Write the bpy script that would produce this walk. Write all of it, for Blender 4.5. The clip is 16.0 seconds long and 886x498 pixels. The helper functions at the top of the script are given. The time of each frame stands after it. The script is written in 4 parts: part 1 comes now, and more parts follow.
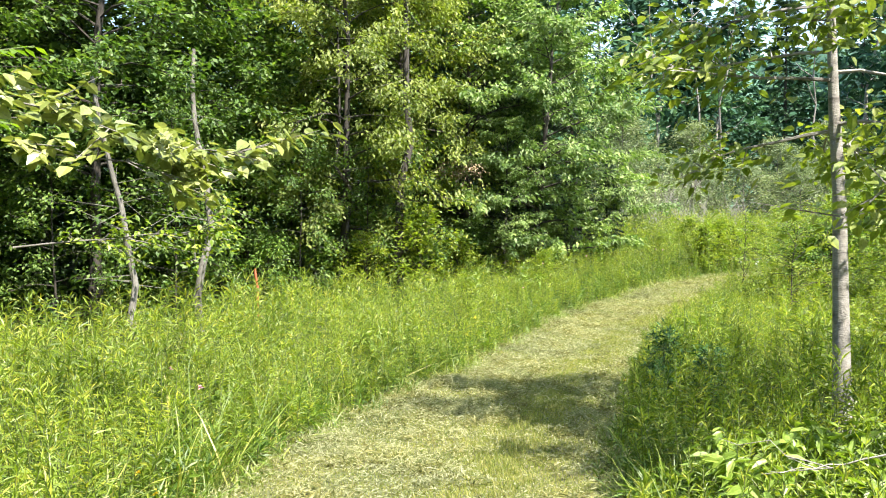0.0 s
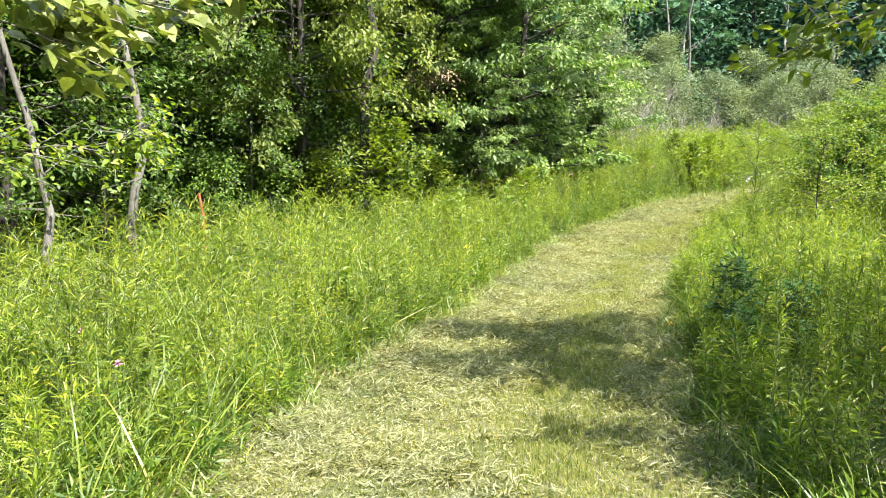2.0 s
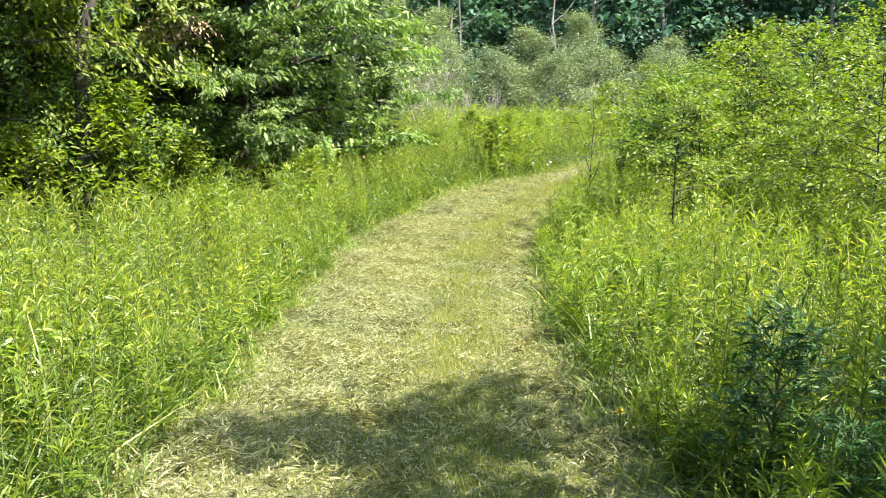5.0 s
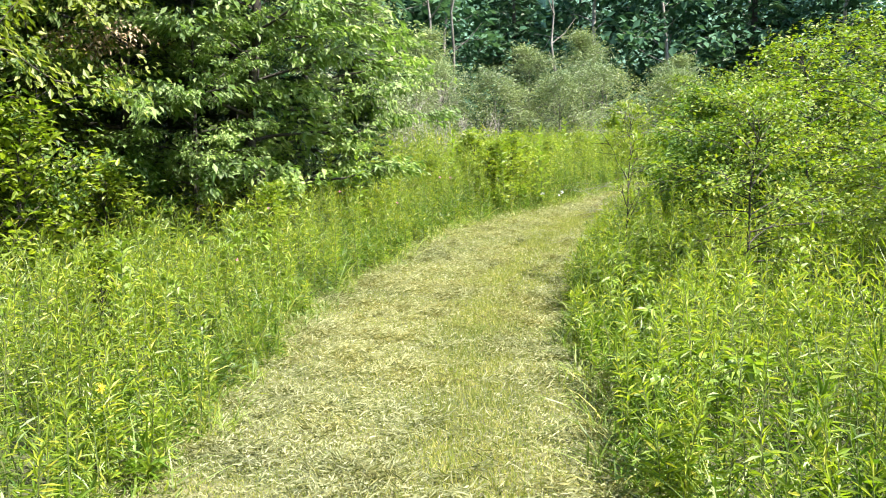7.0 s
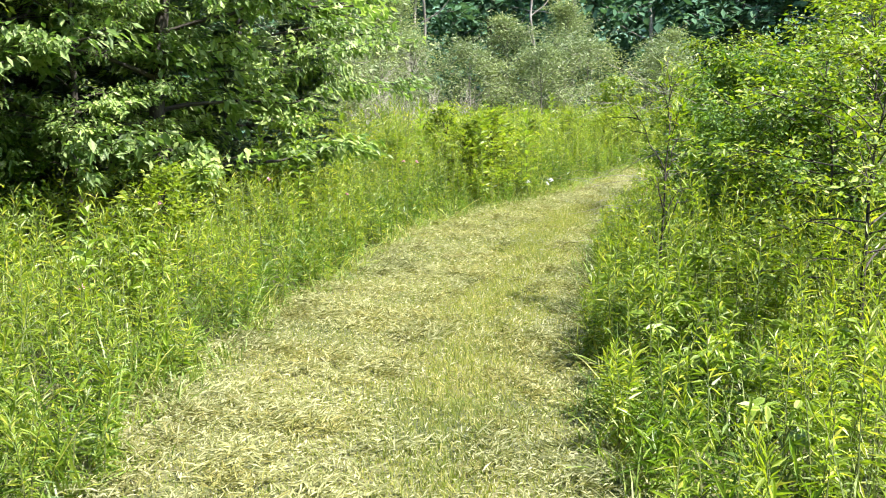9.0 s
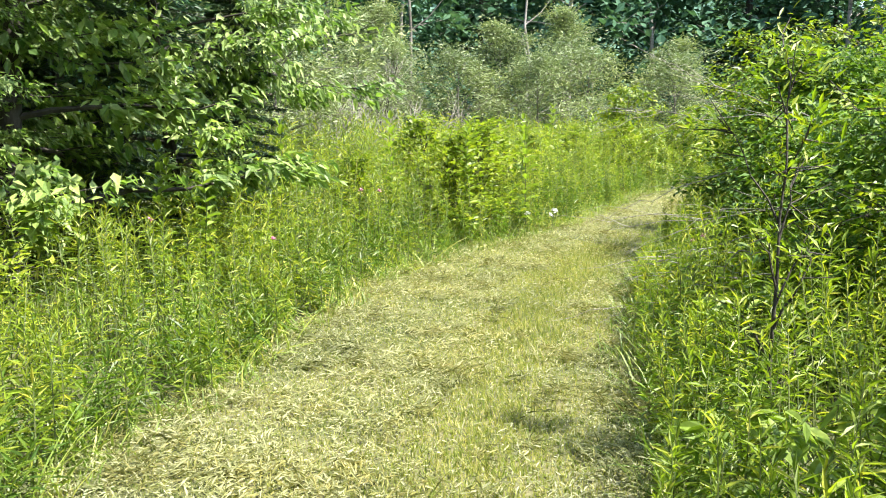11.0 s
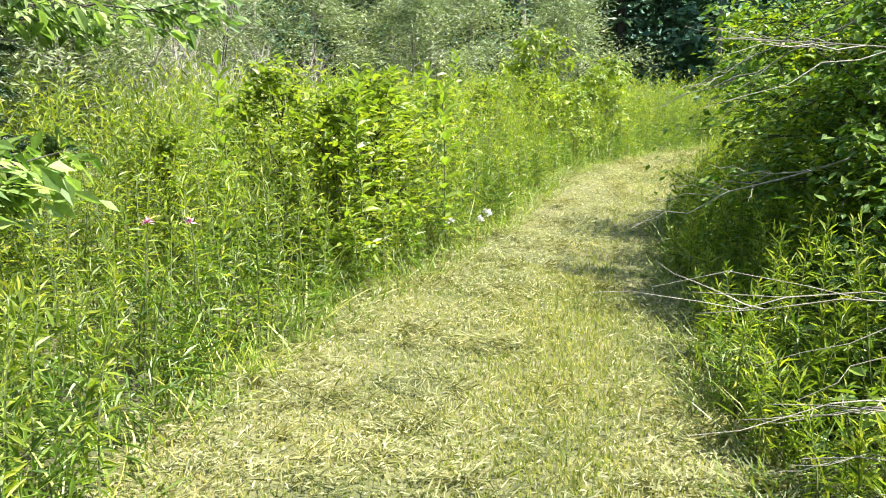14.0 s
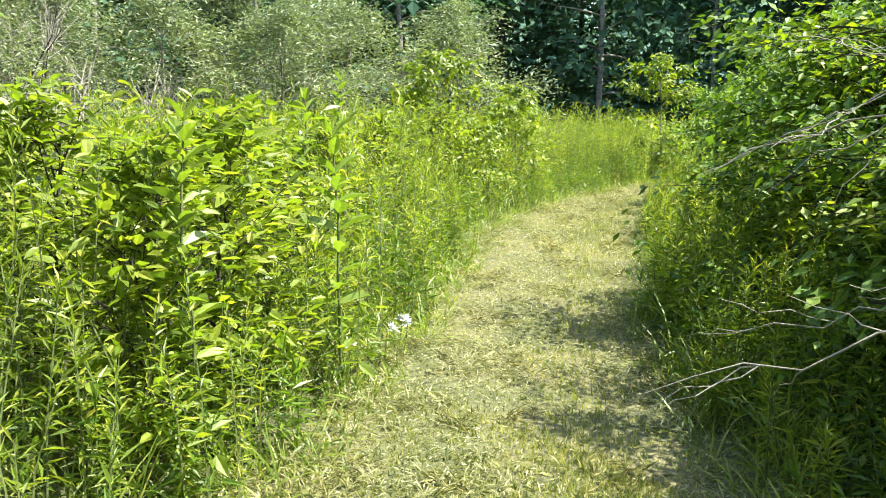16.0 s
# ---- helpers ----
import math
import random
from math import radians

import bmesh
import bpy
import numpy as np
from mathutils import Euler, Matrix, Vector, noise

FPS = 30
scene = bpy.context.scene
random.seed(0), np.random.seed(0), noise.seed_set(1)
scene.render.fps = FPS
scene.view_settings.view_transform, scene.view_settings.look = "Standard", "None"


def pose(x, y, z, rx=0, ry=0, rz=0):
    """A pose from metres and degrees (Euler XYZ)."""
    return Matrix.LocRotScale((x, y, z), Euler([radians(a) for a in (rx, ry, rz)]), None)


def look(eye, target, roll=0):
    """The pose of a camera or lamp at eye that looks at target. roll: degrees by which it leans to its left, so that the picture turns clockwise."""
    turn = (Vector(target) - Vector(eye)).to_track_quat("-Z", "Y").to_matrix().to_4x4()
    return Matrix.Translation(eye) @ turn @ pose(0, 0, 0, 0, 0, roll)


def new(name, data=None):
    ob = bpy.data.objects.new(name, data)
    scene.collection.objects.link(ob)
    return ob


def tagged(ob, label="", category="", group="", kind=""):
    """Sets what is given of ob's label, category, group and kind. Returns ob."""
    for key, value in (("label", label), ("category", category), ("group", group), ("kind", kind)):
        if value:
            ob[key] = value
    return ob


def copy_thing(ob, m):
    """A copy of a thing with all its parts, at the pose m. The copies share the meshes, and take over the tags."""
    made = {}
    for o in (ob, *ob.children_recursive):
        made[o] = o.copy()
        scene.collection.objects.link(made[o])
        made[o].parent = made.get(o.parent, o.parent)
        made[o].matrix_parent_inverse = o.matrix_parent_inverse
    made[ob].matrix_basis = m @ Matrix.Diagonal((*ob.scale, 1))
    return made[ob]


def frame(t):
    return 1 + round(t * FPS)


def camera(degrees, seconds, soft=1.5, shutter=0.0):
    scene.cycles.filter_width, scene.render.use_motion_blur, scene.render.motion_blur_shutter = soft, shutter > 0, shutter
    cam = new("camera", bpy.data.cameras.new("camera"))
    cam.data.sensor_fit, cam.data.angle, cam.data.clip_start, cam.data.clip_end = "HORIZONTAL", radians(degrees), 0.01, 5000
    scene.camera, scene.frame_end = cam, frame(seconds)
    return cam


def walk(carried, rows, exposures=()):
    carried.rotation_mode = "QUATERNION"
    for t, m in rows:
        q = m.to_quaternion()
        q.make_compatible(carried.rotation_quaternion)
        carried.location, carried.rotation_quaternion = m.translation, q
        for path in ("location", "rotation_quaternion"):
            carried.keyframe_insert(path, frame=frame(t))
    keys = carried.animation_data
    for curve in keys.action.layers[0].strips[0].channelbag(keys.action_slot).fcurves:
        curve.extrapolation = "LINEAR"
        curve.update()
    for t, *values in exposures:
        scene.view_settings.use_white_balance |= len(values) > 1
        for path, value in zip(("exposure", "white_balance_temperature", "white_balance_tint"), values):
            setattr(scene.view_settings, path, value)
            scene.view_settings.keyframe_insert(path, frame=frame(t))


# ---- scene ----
cam = camera(55.5, 16.0, soft=1.05)
METRES, EYE, TILT, LEAN, TURN = 21.0, 1.5, -2.0, 0.0, 0.0
ROWS = [
    (0.0, 0.0, 0.0, 0.0, -0.0, 0.0, 0.0),
    (0.5, 0.0007, 0.0213, -0.0033, -0.28, -1.71, 0.37),
    (1.0, -0.0028, 0.0444, -0.0042, 1.55, -3.81, -0.48),
    (1.5, -0.0119, 0.0709, -0.0046, -0.58, -4.63, 0.54),
    (2.0, -0.0202, 0.0985, -0.0047, -3.41, -5.17, 0.72),
    (2.5, -0.0275, 0.1238, -0.0063, -5.59, -6.15, 0.56),
    (3.0, -0.0267, 0.1516, -0.0059, -14.39, -7.2, 1.06),
    (3.5, -0.0225, 0.179, -0.0036, -15.83, -7.43, 0.21),
    (4.0, -0.0211, 0.2075, -0.0047, -17.58, -6.48, -0.12),
    (4.5, -0.0179, 0.2371, -0.0056, -19.24, -6.65, 0.49),
    (7.0, 0.033, 0.391, -0.0038, -20.05, -4.52, 1.92),
    (7.5, 0.0465, 0.42, -0.0029, -18.93, -4.78, 1.41),
    (8.0, 0.0591, 0.451, -0.0031, -19.75, -5.43, 1.2),
    (10.5, 0.1241, 0.607, 0.0014, -23.74, -5.75, 1.7),
    (11.0, 0.1413, 0.6369, 0.0039, -22.6, -4.7, 0.93),
    (11.5, 0.1544, 0.6699, 0.0054, -21.83, -4.48, 0.7),
    (12.0, 0.1678, 0.701, 0.0071, -21.97, -4.12, 0.75),
    (12.5, 0.178, 0.7318, 0.0073, -21.81, -5.29, 0.52),
    (13.0, 0.1889, 0.7625, 0.0115, -26.82, -5.96, 0.93),
    (13.5, 0.2001, 0.7916, 0.0145, -29.16, -7.42, 1.0),
    (14.0, 0.2108, 0.8233, 0.0165, -32.72, -7.9, 1.14),
    (14.5, 0.2268, 0.8534, 0.0181, -35.1, -7.6, 0.71),
    (15.0, 0.2418, 0.8802, 0.0205, -36.76, -6.73, 0.25),
    (15.5, 0.2572, 0.9068, 0.0228, -43.61, -6.42, 0.42),
    (16.0, 0.2744, 0.9314, 0.0268, -41.45, -6.34, 1.08),
]
walk(cam, [(t, pose(0, 0, EYE, TILT, LEAN, TURN) @ pose(METRES * x, METRES * y, METRES * z, 90 + pitch, roll, yaw)) for t, x, y, z, yaw, pitch, roll in ROWS])

# ---- world, sun, exposure ----
SUN_TO = Vector((0.68, -0.73, 0.0)).normalized()
SUN_EL = radians(57)
world = bpy.data.worlds.new("world")
scene.world = world
world.use_nodes = True
wn = world.node_tree
sky = wn.nodes.new("ShaderNodeTexSky")
sky.sky_type = "NISHITA"
sky.sun_disc = False
sky.sun_elevation = SUN_EL
sky.sun_rotation = math.atan2(SUN_TO.x, SUN_TO.y)
sky.air_density, sky.dust_density, sky.ozone_density = 1.2, 1.5, 1.0
wn.links.new(sky.outputs[0], wn.nodes["Background"].inputs[0])
wn.nodes["Background"].inputs[1].default_value = 0.13
sun_data = bpy.data.lights.new("sun", "SUN")
sun_data.energy, sun_data.angle, sun_data.color = 5.0, radians(0.6), (1.0, 0.95, 0.84)
sun = new("sun", sun_data)
sun_at = Vector((SUN_TO.x * math.cos(SUN_EL), SUN_TO.y * math.cos(SUN_EL), math.sin(SUN_EL)))
sun.matrix_world = look(sun_at * 60, (0, 0, 0))
scene.view_settings.exposure = 1.9


# ---- materials ----
def tree_of(name):
    m = bpy.data.materials.new(name)
    m.use_nodes = True
    nt = m.node_tree
    nt.nodes.clear()
    return m, nt, nt.nodes.new("ShaderNodeOutputMaterial")


def ramp_of(nt, fac, stops):
    r = nt.nodes.new("ShaderNodeValToRGB")
    while len(r.color_ramp.elements) < len(stops):
        r.color_ramp.elements.new(0.5)
    for e, (at, col) in zip(r.color_ramp.elements, stops):
        e.position, e.color = at, (*col, 1)
    nt.links.new(fac, r.inputs[0])
    return r.outputs[0]


def noise_of(nt, scale, detail=3.0, rough=0.55, stretch=None):
    co = nt.nodes.new("ShaderNodeTexCoord").outputs["Object"]
    if stretch:
        mp = nt.nodes.new("ShaderNodeMapping")
        mp.inputs["Scale"].default_value = stretch
        nt.links.new(co, mp.inputs[0])
        co = mp.outputs[0]
    n = nt.nodes.new("ShaderNodeTexNoise")
    n.inputs["Scale"].default_value, n.inputs["Detail"].default_value, n.inputs["Roughness"].default_value = scale, detail, rough
    nt.links.new(co, n.inputs["Vector"])
    return n.outputs["Fac"]


def mixed(nt, a, b, fac, mode="MIX"):
    m = nt.nodes.new("ShaderNodeMix")
    m.data_type, m.blend_type = "RGBA", mode
    for s, v in ((m.inputs[0], fac), (m.inputs[6], a), (m.inputs[7], b)):
        if isinstance(v, (int, float)):
            s.default_value = v
        elif isinstance(v, tuple):
            s.default_value = (*v, 1)
        else:
            nt.links.new(v, s)
    return m.outputs[2]


def leaf_material(name, stops, through_colour, share=0.4, rough=0.45, patch=0.6, gloss=0.5, mottle=1.0):
    """Thin leaf: each leaf takes its own tone from the stops, patches of growth vary it, light shines through."""
    m, nt, out = tree_of(name)
    geo = nt.nodes.new("ShaderNodeNewGeometry")
    tone = ramp_of(nt, geo.outputs["Random Per Island"], stops)
    patchy = ramp_of(nt, noise_of(nt, patch, 2.0), [(0.34, tuple(1 - mottle * c for c in (0.28, 0.25, 0.22))), (0.66, tuple(1 + mottle * c for c in (0.20, 0.13, -0.06)))])
    tone = mixed(nt, tone, patchy, 1.0, "MULTIPLY")
    grain = ramp_of(nt, noise_of(nt, 55.0, 3.0), [(0.3, (0.8, 0.8, 0.8)), (0.7, (1.12, 1.12, 1.12))])
    tone = mixed(nt, tone, grain, 1.0, "MULTIPLY")
    p = nt.nodes.new("ShaderNodeBsdfPrincipled")
    nt.links.new(tone, p.inputs["Base Color"])
    p.inputs["Roughness"].default_value = rough
    p.inputs["Specular IOR Level"].default_value = gloss
    tr = nt.nodes.new("ShaderNodeBsdfTranslucent")
    nt.links.new(mixed(nt, tone, through_colour, 1.0, "MULTIPLY"), tr.inputs[0])
    mx = nt.nodes.new("ShaderNodeMixShader")
    mx.inputs[0].default_value = share
    nt.links.new(p.outputs[0], mx.inputs[1])
    nt.links.new(tr.outputs[0], mx.inputs[2])
    nt.links.new(mx.outputs[0], out.inputs[0])
    return m


def solid_material(name, stops, scale, rough=0.85, bump=0.3, stretch=None, fine=60.0):
    m, nt, out = tree_of(name)
    p = nt.nodes.new("ShaderNodeBsdfPrincipled")
    big = noise_of(nt, scale, 5.0, 0.62, stretch)
    col = ramp_of(nt, big, stops)
    small = noise_of(nt, fine, 4.0, 0.6, stretch)
    col = mixed(nt, col, ramp_of(nt, small, [(0.3, (0.7, 0.7, 0.7)), (0.7, (1.2, 1.2, 1.2))]), 1.0, "MULTIPLY")
    nt.links.new(col, p.inputs["Base Color"])
    p.inputs["Roughness"].default_value = rough
    b = nt.nodes.new("ShaderNodeBump")
    b.inputs["Strength"].default_value, b.inputs["Distance"].default_value = bump, 0.02
    nt.links.new(small, b.inputs["Height"])
    nt.links.new(b.outputs[0], p.inputs["Normal"])
    nt.links.new(p.outputs[0], out.inputs[0])
    return m


WARM = (1.6, 1.75, 0.55)
M_HERB = leaf_material("herb_leaf", [(0.0, (0.094, 0.150, 0.021)), (0.35, (0.172, 0.245, 0.031)), (0.75, (0.250, 0.318, 0.038)), (1.0, (0.340, 0.340, 0.055))], WARM, 0.44, 0.45, 1.1)
M_HERB_DARK = leaf_material("herb_leaf_dark", [(0.0, (0.052, 0.108, 0.015)), (0.5, (0.098, 0.175, 0.022)), (1.0, (0.162, 0.242, 0.024))], WARM, 0.40, 0.45, 1.1)
M_GRASS = leaf_material("meadow_grass", [(0.0, (0.088, 0.150, 0.022)), (0.5, (0.150, 0.220, 0.036)), (0.9, (0.240, 0.285, 0.060)), (1.0, (0.400, 0.370, 0.125))], WARM, 0.35)
M_MOWN = leaf_material("mown_blades", [(0.0, (0.130, 0.180, 0.040)), (0.4, (0.210, 0.245, 0.062)), (0.75, (0.300, 0.300, 0.098)), (1.0, (0.420, 0.385, 0.165))], (1.3, 1.4, 0.7), 0.5, 0.7, 1.3, 0.2, 0.45)
M_STRAW = leaf_material("dry_clippings", [(0.0, (0.225, 0.250, 0.120)), (0.5, (0.355, 0.368, 0.205)), (1.0, (0.515, 0.510, 0.335))], (1.2, 1.2, 0.8), 0.42, 0.75, 1.0, 0.2, 0.45)
M_CLOD = leaf_material("olive_clippings", [(0.0, (0.120, 0.140, 0.044)), (0.5, (0.215, 0.220, 0.085)), (1.0, (0.330, 0.315, 0.150))], (1.2, 1.2, 0.8), 0.3, 0.8, 1.0, 0.15)
M_DOGWOOD = leaf_material("dogwood_leaf", [(0.0, (0.125, 0.190, 0.022)), (0.5, (0.205, 0.275, 0.032)), (1.0, (0.305, 0.340, 0.052))], WARM, 0.46, 0.45, 1.0)
M_SHRUB = leaf_material("shrub_leaf", [(0.0, (0.106, 0.176, 0.015)), (0.5, (0.186, 0.269, 0.020)), (1.0, (0.286, 0.318, 0.030))], WARM, 0.36, 0.45)
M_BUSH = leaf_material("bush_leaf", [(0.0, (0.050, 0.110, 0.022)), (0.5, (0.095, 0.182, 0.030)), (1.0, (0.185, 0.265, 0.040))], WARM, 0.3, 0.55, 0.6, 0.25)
M_TREE = leaf_material("tree_leaf", [(0.0, (0.050, 0.104, 0.022)), (0.5, (0.098, 0.176, 0.038)), (1.0, (0.185, 0.258, 0.074))], WARM, 0.38, 0.5, 0.35, 0.4)
M_TREE_GOLD = leaf_material("tree_leaf_pale", [(0.0, (0.101, 0.141, 0.023)), (0.5, (0.176, 0.231, 0.047)), (1.0, (0.271, 0.301, 0.085))], WARM, 0.38, 0.5, 0.35, 0.4)
M_CHERRY = leaf_material("cherry_leaf", [(0.0, (0.085, 0.155, 0.040)), (0.5, (0.175, 0.258, 0.080)), (1.0, (0.300, 0.370, 0.155))], (1.4, 1.7, 0.7), 0.35, 0.5, 0.35, 0.4)
M_WILLOW = leaf_material("grey_willow_leaf", [(0.0, (0.128, 0.180, 0.076)), (0.5, (0.204, 0.262, 0.128)), (1.0, (0.310, 0.365, 0.198))], (1.3, 1.4, 0.8), 0.28, 0.5, 0.4)
M_NEEDLE = leaf_material("conifer_needles", [(0.0, (0.016, 0.044, 0.022)), (0.5, (0.032, 0.077, 0.035)), (1.0, (0.059, 0.111, 0.049))], (1.2, 1.4, 0.8), 0.15, 0.5, 0.4)
# distance haze is put into this bluish, lightened foliage colour
M_FAR_HAZE = leaf_material("far_foliage_haze_tint", [(0.0, (0.031, 0.081, 0.058)), (0.5, (0.063, 0.140, 0.082)), (1.0, (0.100, 0.185, 0.125))], (1.3, 1.4, 0.8), 0.25, 0.85, 0.12, 0.1)
M_BROWN = leaf_material("withered_leaf", [(0.0, (0.17, 0.12, 0.08)), (0.5, (0.27, 0.20, 0.14)), (1.0, (0.38, 0.30, 0.22))], (1.1, 1.0, 0.9), 0.15, 0.7)
M_BROAD = leaf_material("broad_leaf", [(0.0, (0.150, 0.190, 0.040)), (0.5, (0.225, 0.260, 0.080)), (1.0, (0.330, 0.350, 0.150))], (1.4, 1.5, 0.6), 0.30, 0.38, 1.5, 0.7)
# the wood interior's shade is put into this near-black leaf colour
M_PAINTED_SHADE = leaf_material("painted_shade_leaf", [(0.0, (0.020, 0.046, 0.012)), (0.5, (0.038, 0.080, 0.018)), (1.0, (0.070, 0.118, 0.026))], WARM, 0.25, 0.55, 0.6, 0.3)
# dark herb green, with some of the maple's shade put into the colour
M_DARK_HERB_SHADE = leaf_material("dark_herb_leaf_with_shade", [(0.0, (0.022, 0.072, 0.018)), (0.5, (0.040, 0.110, 0.026)), (1.0, (0.075, 0.160, 0.036))], (1.2, 1.5, 0.7), 0.2, 0.5, 0.8, 0.3)
M_MILK = leaf_material("milkweed_leaf", [(0.0, (0.133, 0.211, 0.028)), (0.5, (0.187, 0.277, 0.042)), (1.0, (0.254, 0.330, 0.063))], WARM, 0.35, 0.45, 1.5)
M_FROND = leaf_material("fern_frond", [(0.0, (0.080, 0.158, 0.014)), (1.0, (0.174, 0.264, 0.021))], WARM, 0.45, 0.5)
M_STEM = solid_material("green_stem", [(0.3, (0.06, 0.10, 0.025)), (0.7, (0.13, 0.145, 0.045))], 6.0, 0.7, 0.1)
M_BARK = solid_material("grey_bark", [(0.3, (0.080, 0.072, 0.060)), (0.55, (0.176, 0.164, 0.144)), (0.75, (0.288, 0.272, 0.248))], 5.0, 0.9, 0.6, (1, 1, 0.35))
M_BARK_PALE = solid_material("banded_pale_bark", [(0.32, (0.082, 0.068, 0.058)), (0.45, (0.245, 0.224, 0.204)), (0.8, (0.354, 0.333, 0.306))], 4.0, 0.85, 0.5, (0.5, 0.5, 2.6))
M_BARK_DARK = solid_material("dark_bark", [(0.3, (0.023, 0.019, 0.016)), (0.7, (0.065, 0.055, 0.046))], 7.0, 0.9, 0.6, (1, 1, 0.3))
M_DEAD = solid_material("dead_wood", [(0.3, (0.173, 0.158, 0.130)), (0.7, (0.331, 0.310, 0.266))], 9.0, 0.85, 0.4, (1, 1, 0.4))
M_SOIL = solid_material("meadow_soil", [(0.3, (0.045, 0.045, 0.02)), (0.5, (0.075, 0.085, 0.03)), (0.7, (0.12, 0.12, 0.05))], 0.9, 0.95, 0.8)
M_PATH = solid_material("mown_ground", [(0.3, (0.056, 0.068, 0.022)), (0.45, (0.098, 0.102, 0.038)), (0.58, (0.138, 0.130, 0.056)), (0.74, (0.066, 0.080, 0.026))], 1.3, 0.95, 0.9, None, 34.0)
M_ORANGE = solid_material("orange_paint", [(0.3, (0.36, 0.07, 0.03)), (0.7, (0.48, 0.13, 0.05))], 9.0, 0.6, 0.05)
M_PINK = solid_material("pink_petals", [(0.3, (0.55, 0.20, 0.34)), (0.7, (0.75, 0.42, 0.52))], 40.0, 0.7, 0.2)
M_WHITE = solid_material("white_petals", [(0.3, (0.62, 0.64, 0.60)), (0.7, (0.82, 0.82, 0.80))], 20.0, 0.7, 0.2)
M_YELLOW = solid_material("yellow_petals", [(0.3, (0.65, 0.48, 0.03)), (0.7, (0.80, 0.65, 0.05))], 40.0, 0.7, 0.2)

# ---- mesh tools ----
LANCE = (np.array([(0, 0, 0), (0.42, -0.5, 0.035), (0.42, 0.5, 0.035), (0.5, 0, -0.01), (1, 0, -0.16)]), np.array([(0, 1, 3), (0, 3, 2), (3, 1, 4), (3, 4, 2)]))
SLIP = (np.array([(0, 0, 0), (0.45, -0.5, 0.03), (1, 0, -0.08), (0.45, 0.5, 0.03)]), np.array([(0, 1, 2), (0, 2, 3)]))
OVATE = (np.array([(0, 0, 0), (0.18, -0.4, 0.05), (0.55, -0.42, 0.04), (1, 0, -0.12), (0.55, 0.42, 0.04), (0.18, 0.4, 0.05)]), np.array([(0, 1, 2, 3), (0, 3, 4, 5)]))
BLADE = (np.array([(0, -0.5, 0), (0, 0.5, 0), (0.4, -0.5, -0.03), (0.4, 0.5, -0.03), (0.75, -0.35, -0.17), (0.75, 0.35, -0.17), (1, 0, -0.4)]), np.array([(0, 2, 3), (0, 3, 1), (2, 4, 5), (2, 5, 3), (4, 6, 5)]))
CURLED = (np.array([(0, 0, 0), (0.2, -0.42, 0.10), (0.55, -0.44, 0.14), (0.85, -0.2, 0.05), (1, 0, -0.10), (0.85, 0.2, 0.05), (0.55, 0.44, 0.14), (0.2, 0.42, 0.10), (0.55, 0, 0.0)]), np.array([(0, 1, 2), (0, 2, 8), (8, 2, 3), (8, 3, 4), (8, 4, 5), (8, 5, 6), (0, 8, 6), (0, 6, 7)]))
STUB = (np.array([(0, -0.5, 0), (0, 0.5, 0), (1, 0, -0.1)]), np.array([(0, 2, 1)]))


def leaves(tpl, pos, az, el, roll, length, width):
    """Places a leaf shape at every position: az and el aim it, roll turns it about its rib."""
    v, f = tpl
    n = len(pos)
    length, width = np.broadcast_to(length, n), np.broadcast_to(width, n)
    d = np.stack([np.cos(el) * np.cos(az), np.cos(el) * np.sin(az), np.sin(el)], 1)
    s0 = np.stack([-np.sin(az), np.cos(az), np.zeros(n)], 1)
    n0 = np.cross(d, s0)
    c, s = np.cos(roll)[:, None], np.sin(roll)[:, None]
    side, nor = s0 * c + n0 * s, n0 * c - s0 * s
    vs = pos[:, None, :] + (v[None, :, 0, None] * length[:, None, None]) * d[:, None, :] + (v[None, :, 1, None] * width[:, None, None]) * side[:, None, :] + (v[None, :, 2, None] * length[:, None, None]) * nor[:, None, :]
    fs = f[None] + (np.arange(n) * len(v))[:, None, None]
    return vs.reshape(-1, 3), fs.reshape(-1, f.shape[1])


def rods(a, b, ra, rb, sides=3):
    """Straight tapered rods from every a to every b."""
    n = len(a)
    ra, rb = np.broadcast_to(ra, n), np.broadcast_to(rb, n)
    d = b - a
    d = d / np.maximum(np.linalg.norm(d, axis=1, keepdims=True), 1e-6)
    ref = np.where(np.abs(d[:, 2:3]) > 0.9, np.array([[1.0, 0, 0]]), np.array([[0, 0, 1.0]]))
    u = np.cross(d, ref)
    u /= np.linalg.norm(u, axis=1, keepdims=True)
    w = np.cross(d, u)
    ang = np.arange(sides) * 2 * np.pi / sides
    ring = u[:, None] * np.cos(ang)[None, :, None] + w[:, None] * np.sin(ang)[None, :, None]
    vs = np.concatenate([a[:, None] + ring * ra[:, None, None], b[:, None] + ring * rb[:, None, None]], 1)
    k = np.arange(sides)
    f = np.stack([k, (k + 1) % sides, (k + 1) % sides + sides, k + sides], 1)
    fs = f[None] + (np.arange(n) * 2 * sides)[:, None, None]
    return vs.reshape(-1, 3), fs.reshape(-1, 4)


